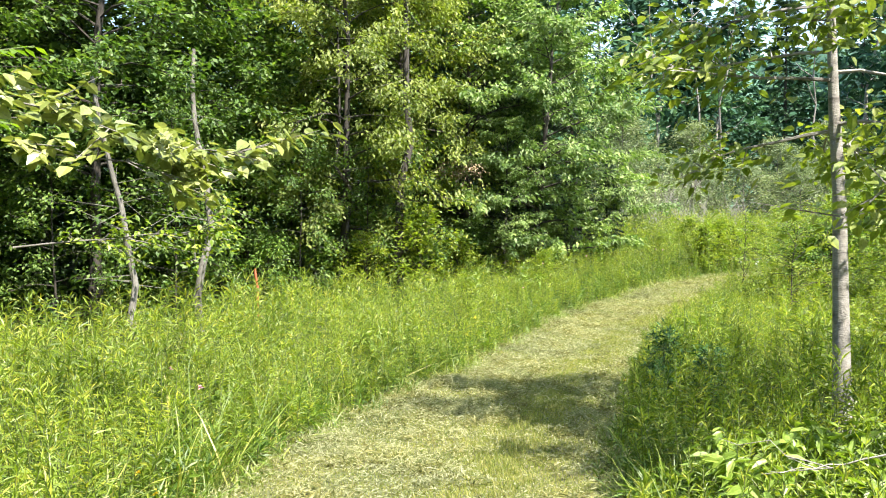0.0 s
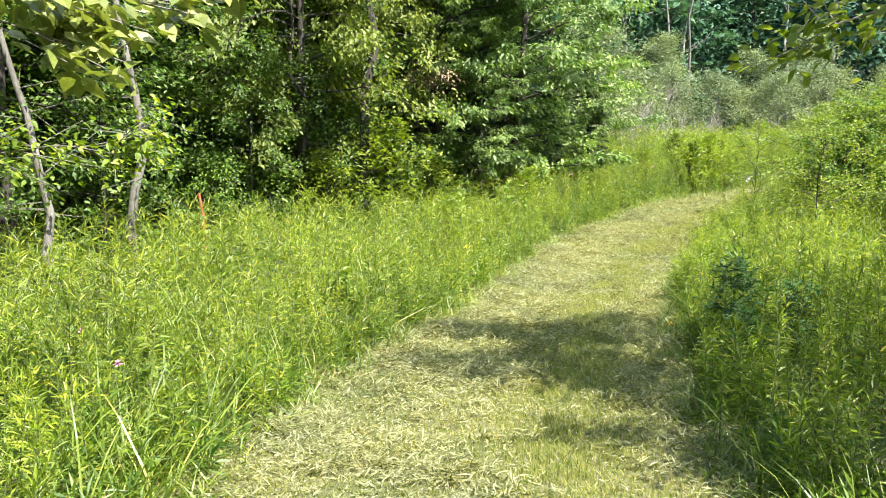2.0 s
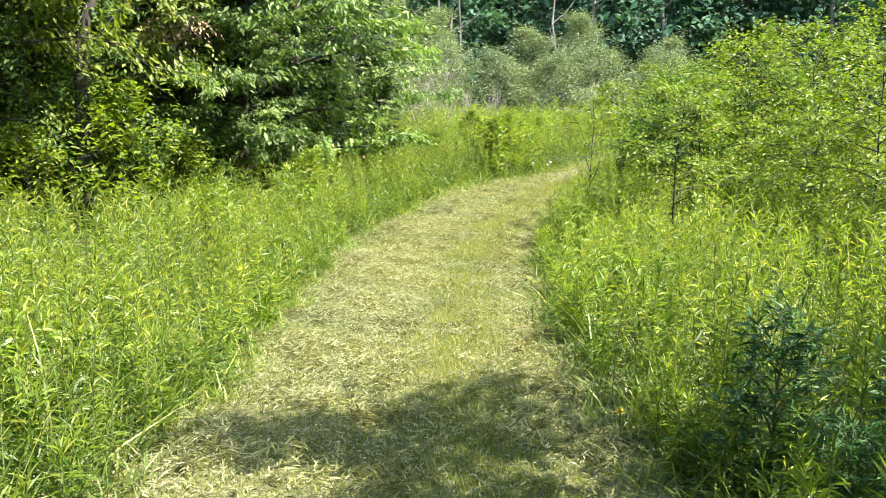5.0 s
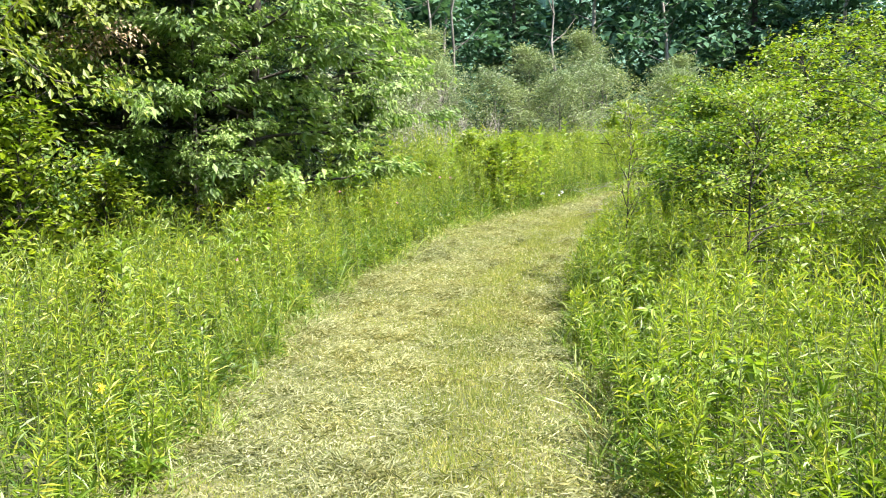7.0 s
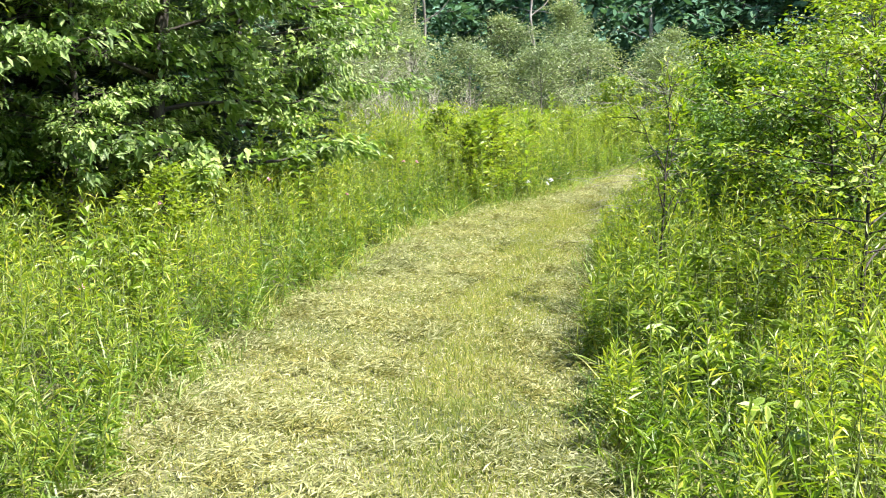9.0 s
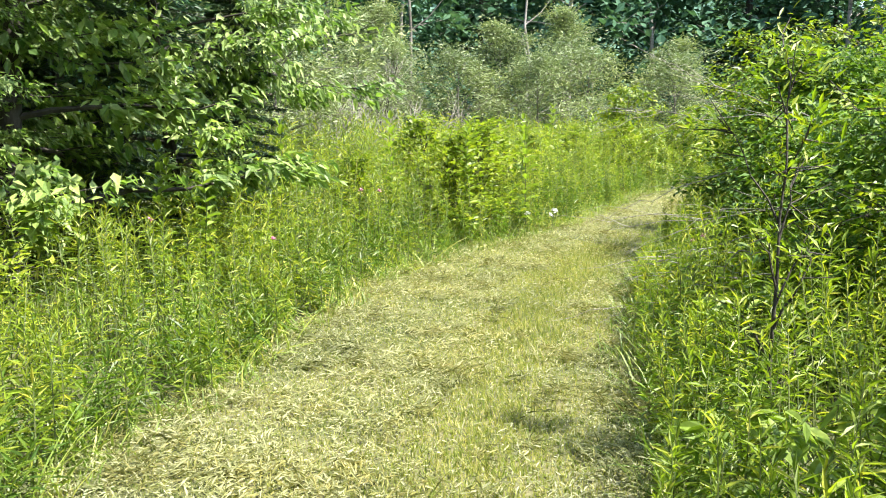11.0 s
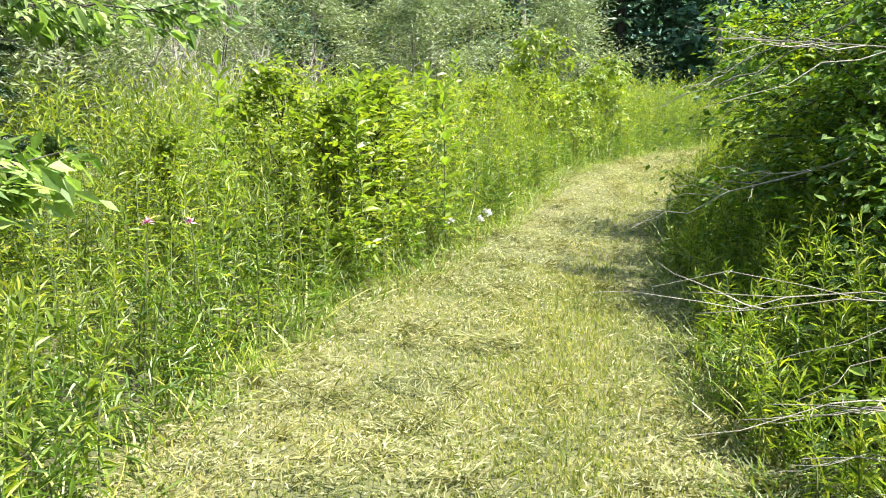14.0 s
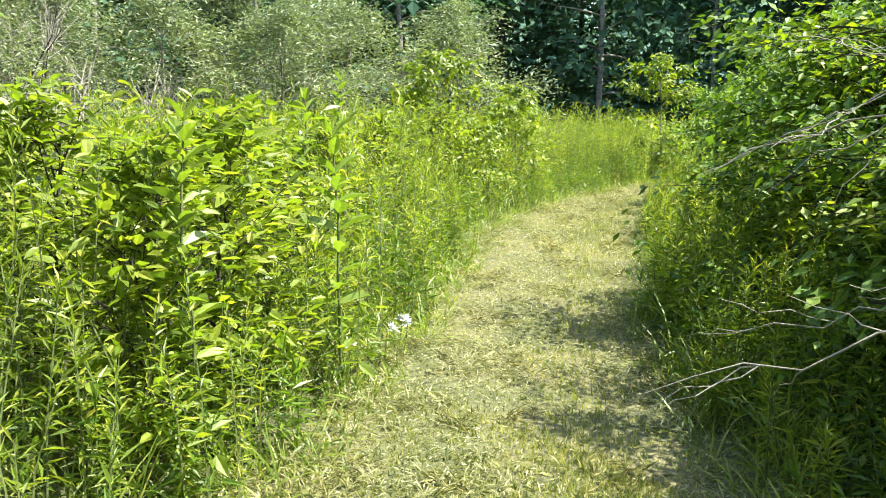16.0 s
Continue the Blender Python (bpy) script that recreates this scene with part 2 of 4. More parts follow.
def tube(pts, radii, sides=8):
    """One closed tapering tube along a bent line."""
    pts, radii = np.asarray(pts, float), np.asarray(radii, float)
    d = np.gradient(pts, axis=0)
    d /= np.linalg.norm(d, axis=1, keepdims=True)
    ref = np.array([1.0, 0.1, 0]) if abs(d[0, 2]) > 0.7 else np.array([0, 0.05, 1.0])
    u = np.cross(d, ref)
    u /= np.linalg.norm(u, axis=1, keepdims=True)
    w = np.cross(d, u)
    ang = np.arange(sides) * 2 * np.pi / sides
    ring = u[:, None] * np.cos(ang)[None, :, None] + w[:, None] * np.sin(ang)[None, :, None]
    vs = (pts[:, None] + ring * radii[:, None, None]).reshape(-1, 3)
    fs = [(i * sides + k, i * sides + (k + 1) % sides, (i + 1) * sides + (k + 1) % sides, (i + 1) * sides + k) for i in range(len(pts) - 1) for k in range(sides)]
    top = (len(pts) - 1) * sides
    vs = np.vstack([vs, pts[-1:]])
    fs += [(top + k, top + (k + 1) % sides, len(vs) - 1, len(vs) - 1) for k in range(sides)]
    return vs, np.array([q for q in fs if q[2] != q[3]]), np.array([q[:3] for q in fs if q[2] == q[3]])


def mesh_from(name, chunks, materials, smooth=False):
    """chunks: (verts, faces) or (verts, faces, material index)."""
    vs, starts, totals, loops, mats, base = [], [], [], [], [], 0
    nl = 0
    for ch in chunks:
        v, f = ch[0], ch[1]
        if len(f) == 0:
            continue
        mi = ch[2] if len(ch) > 2 else 0
        k = f.shape[1]
        vs.append(v)
        loops.append((f + base).ravel())
        starts.append(nl + np.arange(len(f)) * k)
        totals.append(np.full(len(f), k))
        mats.append(np.full(len(f), mi))
        nl += f.size
        base += len(v)
    me = bpy.data.meshes.new(name)
    V, Lp, St, To, Ma = np.concatenate(vs), np.concatenate(loops), np.concatenate(starts), np.concatenate(totals), np.concatenate(mats)
    me.vertices.add(len(V))
    me.vertices.foreach_set("co", V.astype(np.float32).ravel())
    me.loops.add(len(Lp))
    me.loops.foreach_set("vertex_index", Lp.astype(np.int32))
    me.polygons.add(len(St))
    me.polygons.foreach_set("loop_start", St.astype(np.int32))
    me.polygons.foreach_set("loop_total", To.astype(np.int32))
    me.polygons.foreach_set("material_index", Ma.astype(np.int32))
    me.polygons.foreach_set("use_smooth", np.full(len(St), smooth))
    for m in materials:
        me.materials.append(m)
    me.update(calc_edges=True)
    return me


def tube_chunks(pts, radii, sides=8, mi=0):
    v, q, t = tube(pts, radii, sides)
    return [(v, q, mi), (v, t, mi)]


def part(name, chunks, material, parent, label="", smooth=False):
    ob = new(name, mesh_from(name, chunks, [material], smooth))
    ob.parent = parent
    return tagged(ob, label)


def thing(name, at, label, category, group="", turn=0.0, scale=1.0):
    ob = new(name)
    ob.matrix_basis = pose(*at, 0, 0, turn) @ Matrix.Diagonal((scale, scale, scale, 1))
    return tagged(ob, label, category, group)


# ---- lie of the land ----
GY = (-20, 0, 4, 8, 12, 15, 18.5, 21, 23, 26, 30, 60, 200)
GZ = (0.1, -0.05, -0.3, -0.46, -0.5, -0.46, -0.27, -0.07, 0.0, 0.3, 0.5, 0.8, 1.0)


def land(x, y):
    x, y = np.asarray(x, float), np.asarray(y, float)
    z = sum(np.interp(y + o, GY, GZ) for o in (-1.2, -0.6, 0, 0.6, 1.2)) / 5
    return z + 0.02 * np.sin(1.7 * x + 0.6 * y) * np.sin(1.1 * y - 0.4 * x)


PATH_LEFT = ((-2.2, -6), (-1.9, 0), (-1.7, 4), (-1.45, 5.8), (-1.0, 8.2), (-0.3, 9.8), (0.8, 12.7), (1.8, 15.3), (2.5, 16.8), (4.1, 19.0), (5.3, 20.7), (6.5, 21.8), (8.8, 23.4), (10.1, 24.4), (12.0, 26.1), (14.0, 27.2), (17.0, 28.3), (20.5, 29.2))
PATH_RIGHT = ((0.6, -6), (0.8, 0), (1.0, 4), (1.2, 5.9), (1.9, 8.4), (2.5, 10.6), (3.2, 12.5), (3.9, 13.9), (4.55, 15.2), (5.9, 17.4), (7.0, 19.1), (7.7, 19.9), (8.8, 21.0), (10.0, 22.4), (12.2, 24.0), (14.0, 25.3), (16.8, 27.0), (20.7, 28.3))
TREE_EDGE = ((-14, -6), (-10, 4), (-8.2, 9), (-6.0, 13), (-3.8, 16.0), (-0.8, 18.8), (1.6, 20.6), (4.2, 22.6), (5.6, 27), (6.5, 33), (8, 40), (20, 46), (45, 46))


def line_distance(pts, x, y):
    """Distance to a bent line, and on which side: positive to the left of its way."""
    best, sign = np.full(len(x), 1e9), np.zeros(len(x))
    for (ax, ay), (bx, by) in zip(pts[:-1], pts[1:]):
        dx, dy = bx - ax, by - ay
        t = np.clip(((x - ax) * dx + (y - ay) * dy) / (dx * dx + dy * dy), 0, 1)
        ex, ey = x - ax - t * dx, y - ay - t * dy
        d = np.hypot(ex, ey)
        s = dx * ey - dy * ex
        near = d < best
        best, sign = np.where(near, d, best), np.where(near, np.sign(s), sign)
    return best * sign


def wave(x, y, k, s=0.0):
    """Smooth patchiness from 0 to 1."""
    return 0.5 + 0.25 * (np.sin(k * x + 1.3 * s) * np.cos(0.8 * k * y - s) + np.sin(0.53 * k * (x + y) + 2.1 * s))


def off_path(x, y):
    """Metres outside the mown strip, and True where that is on its left."""
    l, r = line_distance(PATH_LEFT, x, y), -line_distance(PATH_RIGHT, x, y)
    l, r = l + 0.16 * (wave(x, y, 4.3, 0.7) - 0.5) + 0.1 * (wave(x, y, 11.0) - 0.5), r + 0.2 * (wave(x, y, 3.7, 2.0) - 0.5) + 0.1 * (wave(x, y, 10.0, 1.0) - 0.5)
    return np.maximum(l, r), l > r


# ground: one sheet, finer near the path
gx = np.concatenate([np.linspace(-900, -40, 14), np.linspace(-35, 45, 161), np.linspace(50, 900, 14)])
gy = np.concatenate([np.linspace(-900, -30, 14), np.linspace(-25, 60, 171), np.linspace(66, 900, 14)])
X, Y = np.meshgrid(gx, gy)
gv = np.stack([X.ravel(), Y.ravel(), land(X.ravel(), Y.ravel())], 1)
nx, ny = len(gx), len(gy)
gi = (np.arange(ny - 1)[:, None] * nx + np.arange(nx - 1)[None]).ravel()
ground = new("ground", mesh_from("ground", [(gv, np.stack([gi, gi + 1, gi + nx + 1, gi + nx], 1))], [M_SOIL], True))
tagged(ground, "dark meadow soil covered by herbs and grass", "ground", kind="structure")

# mown strip
def along(pts, n):
    p = np.array(pts, float)
    s = np.concatenate([[0], np.cumsum(np.hypot(*np.diff(p, axis=0).T))])
    q = np.linspace(0, s[-1], n)
    return np.stack([np.interp(q, s, p[:, 0]), np.interp(q, s, p[:, 1])], 1)


ROWS_ALONG, ACROSS = 160, 11
la, ra_ = along(PATH_LEFT, ROWS_ALONG), along(PATH_RIGHT, ROWS_ALONG)
fr = np.linspace(-0.06, 1.06, ACROSS)
pp = la[:, None] * (1 - fr)[None, :, None] + ra_[:, None] * fr[None, :, None]
pv = np.concatenate([pp.reshape(-1, 2), (land(pp[..., 0].ravel(), pp[..., 1].ravel()) + 0.012)[:, None]], 1)
pi_ = (np.arange(ROWS_ALONG - 1)[:, None] * ACROSS + np.arange(ACROSS - 1)[None]).ravel()
mown = new("mown_path", mesh_from("mown_path", [(pv, np.stack([pi_, pi_ + ACROSS, pi_ + ACROSS + 1, pi_ + 1], 1)[:, ::-1])], [M_PATH], True))
tagged(mown, "straw-yellow freshly mown grass path with green patches", "path", kind="structure")

rng = np.random.default_rng(7)


def sown(n, box, keep):
    x, y = rng.uniform(box[0], box[2], n), rng.uniform(box[1], box[3], n)
    k = keep(x, y) > rng.random(n)
    return x[k], y[k]


def stuff(name, chunks, materials, label, category):
    return tagged(new(name, mesh_from(name, chunks, materials)), label, category, kind="stuff")


# ---- mown blades and clippings ----
def on_path(x, y):
    d, _ = off_path(x, y)
    return ((d < 0.12) & (y > -4)) * np.where(y < 27, 1.0, 0.6)


def lane_of(x, y):
    """Share of the way across the mown strip: 0 at its western edge, 1 at its eastern one."""
    a, b = np.abs(line_distance(PATH_LEFT, x, y)), np.abs(line_distance(PATH_RIGHT, x, y))
    return a / (a + b)


x, y = sown(1000000, (-2.2, -4, 20, 29.5), on_path)
x2, y2 = sown(600000, (-1.8, 4, 8.6, 23), on_path)
x, y = np.concatenate([x, x2]), np.concatenate([y, y2])
n = len(x)
stand = 0.75 + 0.9 * np.exp(-((lane_of(x, y) - 0.66) / 0.16) ** 2)
pos = np.stack([x, y, land(x, y) + 0.01], 1)
blades = leaves(STUB, pos, rng.uniform(0, 6.28, n), rng.normal(1.05, 0.35, n), rng.uniform(-1, 1, n), rng.uniform(0.02, 0.05, n) * stand, rng.uniform(0.005, 0.010, n))
stuff("mown_grass", [blades], [M_MOWN], "short mown grass blades, yellow green and straw coloured", "grass")


def strewn(x, y):
    """Clippings lie thickest towards the western edge, in drifts, with a greener wheel track beside them."""
    f = lane_of(x, y)
    lane = np.clip(1.2 - 0.75 * np.exp(-((f - 0.66) / 0.15) ** 2) - 0.25 * f, 0.08, 1)
    return (off_path(x, y)[0] < 0.1 + 0.15 * wave(x, y, 3.0)) * lane * (0.25 + 0.75 * wave(x, y, 4.0, 1.0)) * np.interp(y, (6, 10, 17, 21), (0.8, 1.0, 1.0, 0.5))


x, y = sown(2100000, (-2.4, -4, 20, 29.5), strewn)
n = len(x)
pos = np.stack([x, y, land(x, y) + rng.uniform(0.015, 0.05, n)], 1)
clippings = leaves(SLIP, pos, rng.uniform(0, 6.28, n), rng.normal(0.05, 0.3, n), rng.uniform(-0.7, 0.7, n), rng.uniform(0.02, 0.062, n), rng.uniform(0.005, 0.011, n))
hx, hy = sown(75000, (-2.4, -4, 20, 29.5), lambda x, y: strewn(x, y) * (wave(x, y, 9.0, 2.2) > 0.42))
per = 30
hr = np.repeat(rng.uniform(0.02, 0.085, len(hx)), per)
x, y = np.repeat(hx, per) + rng.normal(0, 1, len(hr)) * hr * 1.3, np.repeat(hy, per) + rng.normal(0, 1, len(hr)) * hr
n = len(x)
pos = np.stack([x, y, land(x, y) + 0.03 + rng.uniform(0, 0.75, n) * hr], 1)
drying = np.repeat(rng.random(len(hx)) < 0.55, per)
heaps = leaves(SLIP, pos, np.repeat(rng.uniform(0, 6.28, len(hx)), per) + rng.normal(0, 0.9, n), rng.normal(0.15, 0.4, n), rng.uniform(-0.9, 0.9, n), rng.uniform(0.03, 0.10, n), rng.uniform(0.006, 0.012, n))
hv, hf = heaps
hf = hf.reshape(n, -1, 3)
stuff("grass_clippings", [clippings, (hv, hf[drying].reshape(-1, 3)), (hv, hf[~drying].reshape(-1, 3), 1)], [M_STRAW, M_CLOD], "dry straw-coloured grass clippings strewn over the path", "clippings")


# ---- meadow ----
def herb_height(x, y, d, left):
    h = 0.64 + 0.26 * wave(x, y, 1.1, 0.4) + 0.42 * np.clip((x - 4.0) / 2.5, 0, 1) * left + 0.10 * np.clip((y - 9) / 6, 0, 1) * (~left)
    h = h * np.clip(0.62 + d * 0.75, 0.5, 1.0)
    return h


def herbs(x, y, count, tpl, size, mi_leaf=0, tall=1.0, rods_too=True):
    """Upright stems with spiralling narrow leaves."""
    n = len(x)
    d, left = off_path(x, y)
    h = herb_height(x, y, d, left) * tall * rng.uniform(0.74, 1.14, n) * (0.80 + 0.40 * wave(x, y, 4.6, 1.7))
    z = land(x, y)
    la_ = rng.uniform(0, 6.28, n)
    lean = rng.uniform(0.02, 0.24, n) * h
    lx, ly = lean * np.cos(la_), lean * np.sin(la_)
    k = np.arange(count)
    f = (0.12 + 0.88 * (k[None] + rng.uniform(0, 0.8, (n, count))) / count).clip(0, 1.0)
    base = np.stack([x[:, None] + lx[:, None] * f ** 2, y[:, None] + ly[:, None] * f ** 2, z[:, None] + h[:, None] * f], 2)
    az = k[None] * 2.4 + rng.uniform(0, 6.28, (n, 1)) + rng.normal(0, 0.3, (n, count))
    el = -0.25 + 1.2 * f ** 2 + rng.normal(0, 0.36, (n, count))
    ln = size * rng.uniform(0.75, 1.25, (n, 1)) * (0.75 + 0.9 * np.sin(np.clip(f, 0, 1) * 2.6) ** 1.0 * 0.55) * rng.uniform(0.8, 1.2, (n, count))
    out = [(*leaves(tpl, base.reshape(-1, 3), az.ravel(), el.ravel(), rng.normal(0, 0.5, n * count), ln.ravel(), (ln * rng.uniform(0.11, 0.19, (n, 1))).ravel()), mi_leaf)]
    if rods_too:
        a = np.stack([x, y, z - 0.03], 1)
        m = np.stack([x + lx * 0.3, y + ly * 0.3, z + h * 0.55], 1)
        t = np.stack([x + lx, y + ly, z + h], 1)
        out += [(*rods(a, m, 0.0042, 0.0034), 2), (*rods(m, t, 0.0034, 0.0012), 2)]
    return out


def tufts(x, y, count, length, mi=0, rise=1.2, vary=0.2):
    n = len(x)
    z = land(x, y)
    px = x[:, None] + rng.normal(0, 0.05, (n, count))
    py = y[:, None] + rng.normal(0, 0.05, (n, count))
    base = np.stack([px, py, np.repeat(z[:, None], count, 1)], 2).reshape(-1, 3)
    m = n * count
    ln = length * rng.uniform(0.5, 1.15, m)
    return (*leaves(BLADE, base, rng.uniform(0, 6.28, m), rng.normal(rise, vary, m), rng.normal(0, 0.5, m), ln, rng.uniform(0.005, 0.011, m)), mi)


def in_meadow(x, y):
    """1 where open meadow grows: off the mown strip and before the trees."""
    edge = -line_distance(TREE_EDGE, x, y)
    d, left = off_path(x, y)
    return (edge > -1.2) & (d > -0.15)


BOX = (-12, -1.5, 24, 36)


def dens(lo, hi, side):
    def keep(x, y):
        d, left = off_path(x, y)
        return (in_meadow(x, y) & (d >= lo) & (d < hi) & (left == side)) * (0.4 + 0.8 * wave(x, y, 5.2, 0.9))
    return keep


def area_n(per_m2):
    return int(per_m2 * (BOX[2] - BOX[0]) * (BOX[3] - BOX[1]))


for side, nm in ((True, "western"), (False, "eastern")):
    ch = []
    x, y = sown(area_n(38), BOX, dens(0.0, 1.6, side))
    ch += herbs(x, y, 52, SLIP, 0.068, 0)
    # low edge skirt in the darker leaf tone, putting shade at the feet into colour
    x, y = sown(area_n(70), BOX, dens(0.0, 0.5, side))
    ch += herbs(x, y, 16, SLIP, 0.085, 1, 0.55, False)
    x, y = sown(area_n(22), BOX, dens(1.6, 4.5, side))
    ch += herbs(x, y, 28, SLIP, 0.105, 0)
    x, y = sown(area_n(13), BOX, dens(4.5, 9.0 if side else 7.0, side))
    ch += herbs(x, y, 15, SLIP, 0.16, 0)
    x, y = sown(area_n(7), BOX, dens(9.0 if side else 7.0, 16.0, side))
    ch += herbs(x, y, 14, SLIP, 0.2, 0)
    x, y = sown(area_n(9), BOX, dens(0.3, 4.0, side))
    ch += herbs(x, y, 22, SLIP, 0.085, 1, 0.7)
    stuff("meadow_herbs", ch, [M_HERB, M_HERB_DARK, M_STEM], "dense yellow-green goldenrod-like herbs on the %s side of the path" % nm, "herbs")
    ch = []
    x, y = sown(area_n(34), BOX, dens(0.05, 2.2, side))
    ch.append(tufts(x, y, 7, 0.45))
    x, y = sown(area_n(60), BOX, dens(-0.12, 0.15, side))
    ch.append(tufts(x, y, 8, 0.15))
    x, y = sown(area_n(8), BOX, dens(2.2, 9.0, side))
    ch.append(tufts(x, y, 6, 0.85))
    if side:
        x, y = sown(area_n(26), BOX, lambda x, y: dens(0.1, 4.5, True)(x, y) * np.clip((12 - y) / 3, 0, 1))
        ch.append(tufts(x, y, 7, 0.72, 0, 1.15, 0.25))
    x, y = sown(area_n(70), BOX, dens(-0.1, 0.4, side))
    ch.append(tufts(x, y, 6, 0.30, 0, 0.75, 0.35))
    stuff("meadow_grass", ch, [M_GRASS], "tall green meadow grass on the %s side of the path" % nm, "grass")


# thinner growth round about, behind the start and far to the east
ch = []
for box, per in (((-16, -12, 34, -1.5), 8), ((24, -1.5, 36, 40), 4), ((-16, -1.5, -12, 14), 6)):
    x, y = sown(int(per * (box[2] - box[0]) * (box[3] - box[1])), box, lambda x, y: off_path(x, y)[0] > 0.05)
    ch += herbs(x, y, 14, SLIP, 0.19, 0)
stuff("meadow_herbs", ch, [M_HERB, M_HERB_DARK, M_STEM], "thinner yellow-green herbs round the outer meadow", "herbs")

# ---- trees ----
def skeleton_of(rng, h, r, base_f, reach, n_limb, lean=(0, 0), rise=(0.2, 0.9), twigs=9, profile=None, low=0.25, sag=0.28, tilt=0.45):
    """Trunk, limbs and twigs of a broadleaf tree: three sets of chunks, and twig ends for its leaves."""
    t = np.linspace(0, 1, 9)
    wob = np.cumsum(rng.normal(0, 0.012 * h, (9, 2)), 0) * t[:, None]
    spine = np.stack([wob[:, 0] + lean[0] * t, wob[:, 1] + lean[1] * t, h * 0.95 * t - 0.08], 1)
    rad = r * (1 - 0.88 * t ** 0.9)
    rad[0] *= 1.35
    trunk = tube_chunks(spine, rad, 9)
    limbs, ta, tb = [], [], []
    for i in range(n_limb):
        f = base_f + (0.97 - base_f) * ((i + rng.uniform(0, 0.9)) / n_limb)
        p0 = np.array([np.interp(f, t, spine[:, k]) for k in range(3)])
        az = i * 2.4 + rng.normal(0, 0.35)
        g_ = (f - base_f) / (1 - base_f)
        shape = profile(g_) if profile else (math.sin(math.pi * (0.22 + 0.72 * g_))) ** 0.8
        ln = max(0.25, reach * shape * rng.uniform(0.75, 1.15))
        up = rise[0] + (rise[1] - rise[0]) * g_ + rng.normal(0, 0.12)
        s = np.linspace(0, 1, 6)
        bend = np.cumsum(rng.normal(0, 0.05, (6, 3)), 0) * ln * s[:, None]
        d = np.array([math.cos(az) * math.cos(up), math.sin(az) * math.cos(up), math.sin(up)])
        line = p0 + d * ln * s[:, None] + bend - np.array([0, 0, sag * ln]) * (s ** 2)[:, None]
        r0 = np.interp(f, t, rad) * 0.33 + 0.004
        limbs.append(tube_chunks(line, r0 * (1 - 0.85 * s), 5))
        m = twigs
        u = rng.uniform(low, 1.0, m)
        q0 = np.stack([np.interp(u, s, line[:, k]) for k in range(3)], 1)
        a2 = az + rng.normal(0, 1.0, m)
        e2 = rng.normal(0.1, tilt, m)
        l2 = ln * rng.uniform(0.16, 0.42, m)
        q1 = q0 + np.stack([np.cos(a2) * np.cos(e2), np.sin(a2) * np.cos(e2), np.sin(e2)], 1) * l2[:, None]
        ta.append(q0), tb.append(q1)
        ta.append(line[3:5]), tb.append(line[4:6])
    ta, tb = np.concatenate(ta), np.concatenate(tb)
    twig = rods(ta, tb, 0.006 * h / 6 + 0.002, 0.0015, 3)
    return trunk, limbs, twig, ta, tb


def foliage(rng, ta, tb, n, size, ratio, tpl, spread=0.1, droop=-0.3, flat=0.5):
    i = rng.integers(0, len(ta), n)
    u = rng.uniform(0.15, 1.12, n)[:, None]
    p = ta[i] + (tb[i] - ta[i]) * u + rng.normal(0, spread, (n, 3)) * np.array([1, 1, 0.75])
    d = tb[i] - ta[i]
    az = np.arctan2(d[:, 1], d[:, 0]) + rng.normal(0, 0.95, n)
    ln = size * rng.uniform(0.65, 1.25, n)
    return leaves(tpl, p, az, rng.normal(droop, 0.38, n), rng.normal(0, flat, n), ln, ln * ratio * rng.uniform(0.85, 1.15, n))


def broadleaf(name, seed, label, category="tree", h=9.0, r=0.13, base_f=0.2, reach=2.6, n_limb=34, n_leaf=11000, size=0.11, ratio=0.5, leaf=M_TREE, bark=M_BARK, tpl=LANCE, lean=(0, 0), spread=0.12, droop=-0.3, twigs=7, rise=(0.2, 0.9), profile=None, group="", low=0.25, far=False, sag=0.28, tilt=0.45):
    g = np.random.default_rng(seed)
    trunk, limbs, twig, ta, tb = skeleton_of(g, h, r, base_f, reach, n_limb, lean, rise, twigs, profile, low, sag, tilt)
    ob = thing(name, (0, 0, 0), label, category, group)
    if far:
        part("trunk", trunk + [c for l in limbs for c in l], bark, ob)
    else:
        part("trunk", trunk, bark, ob, smooth=True)
        for l in limbs:
            part("branch", l, bark, ob)
    crown = part("crown", [foliage(g, ta, tb, n_leaf, size, ratio, tpl, spread, droop), (*twig, 1)], leaf, ob)
    crown.data.materials.append(bark)
    return ob


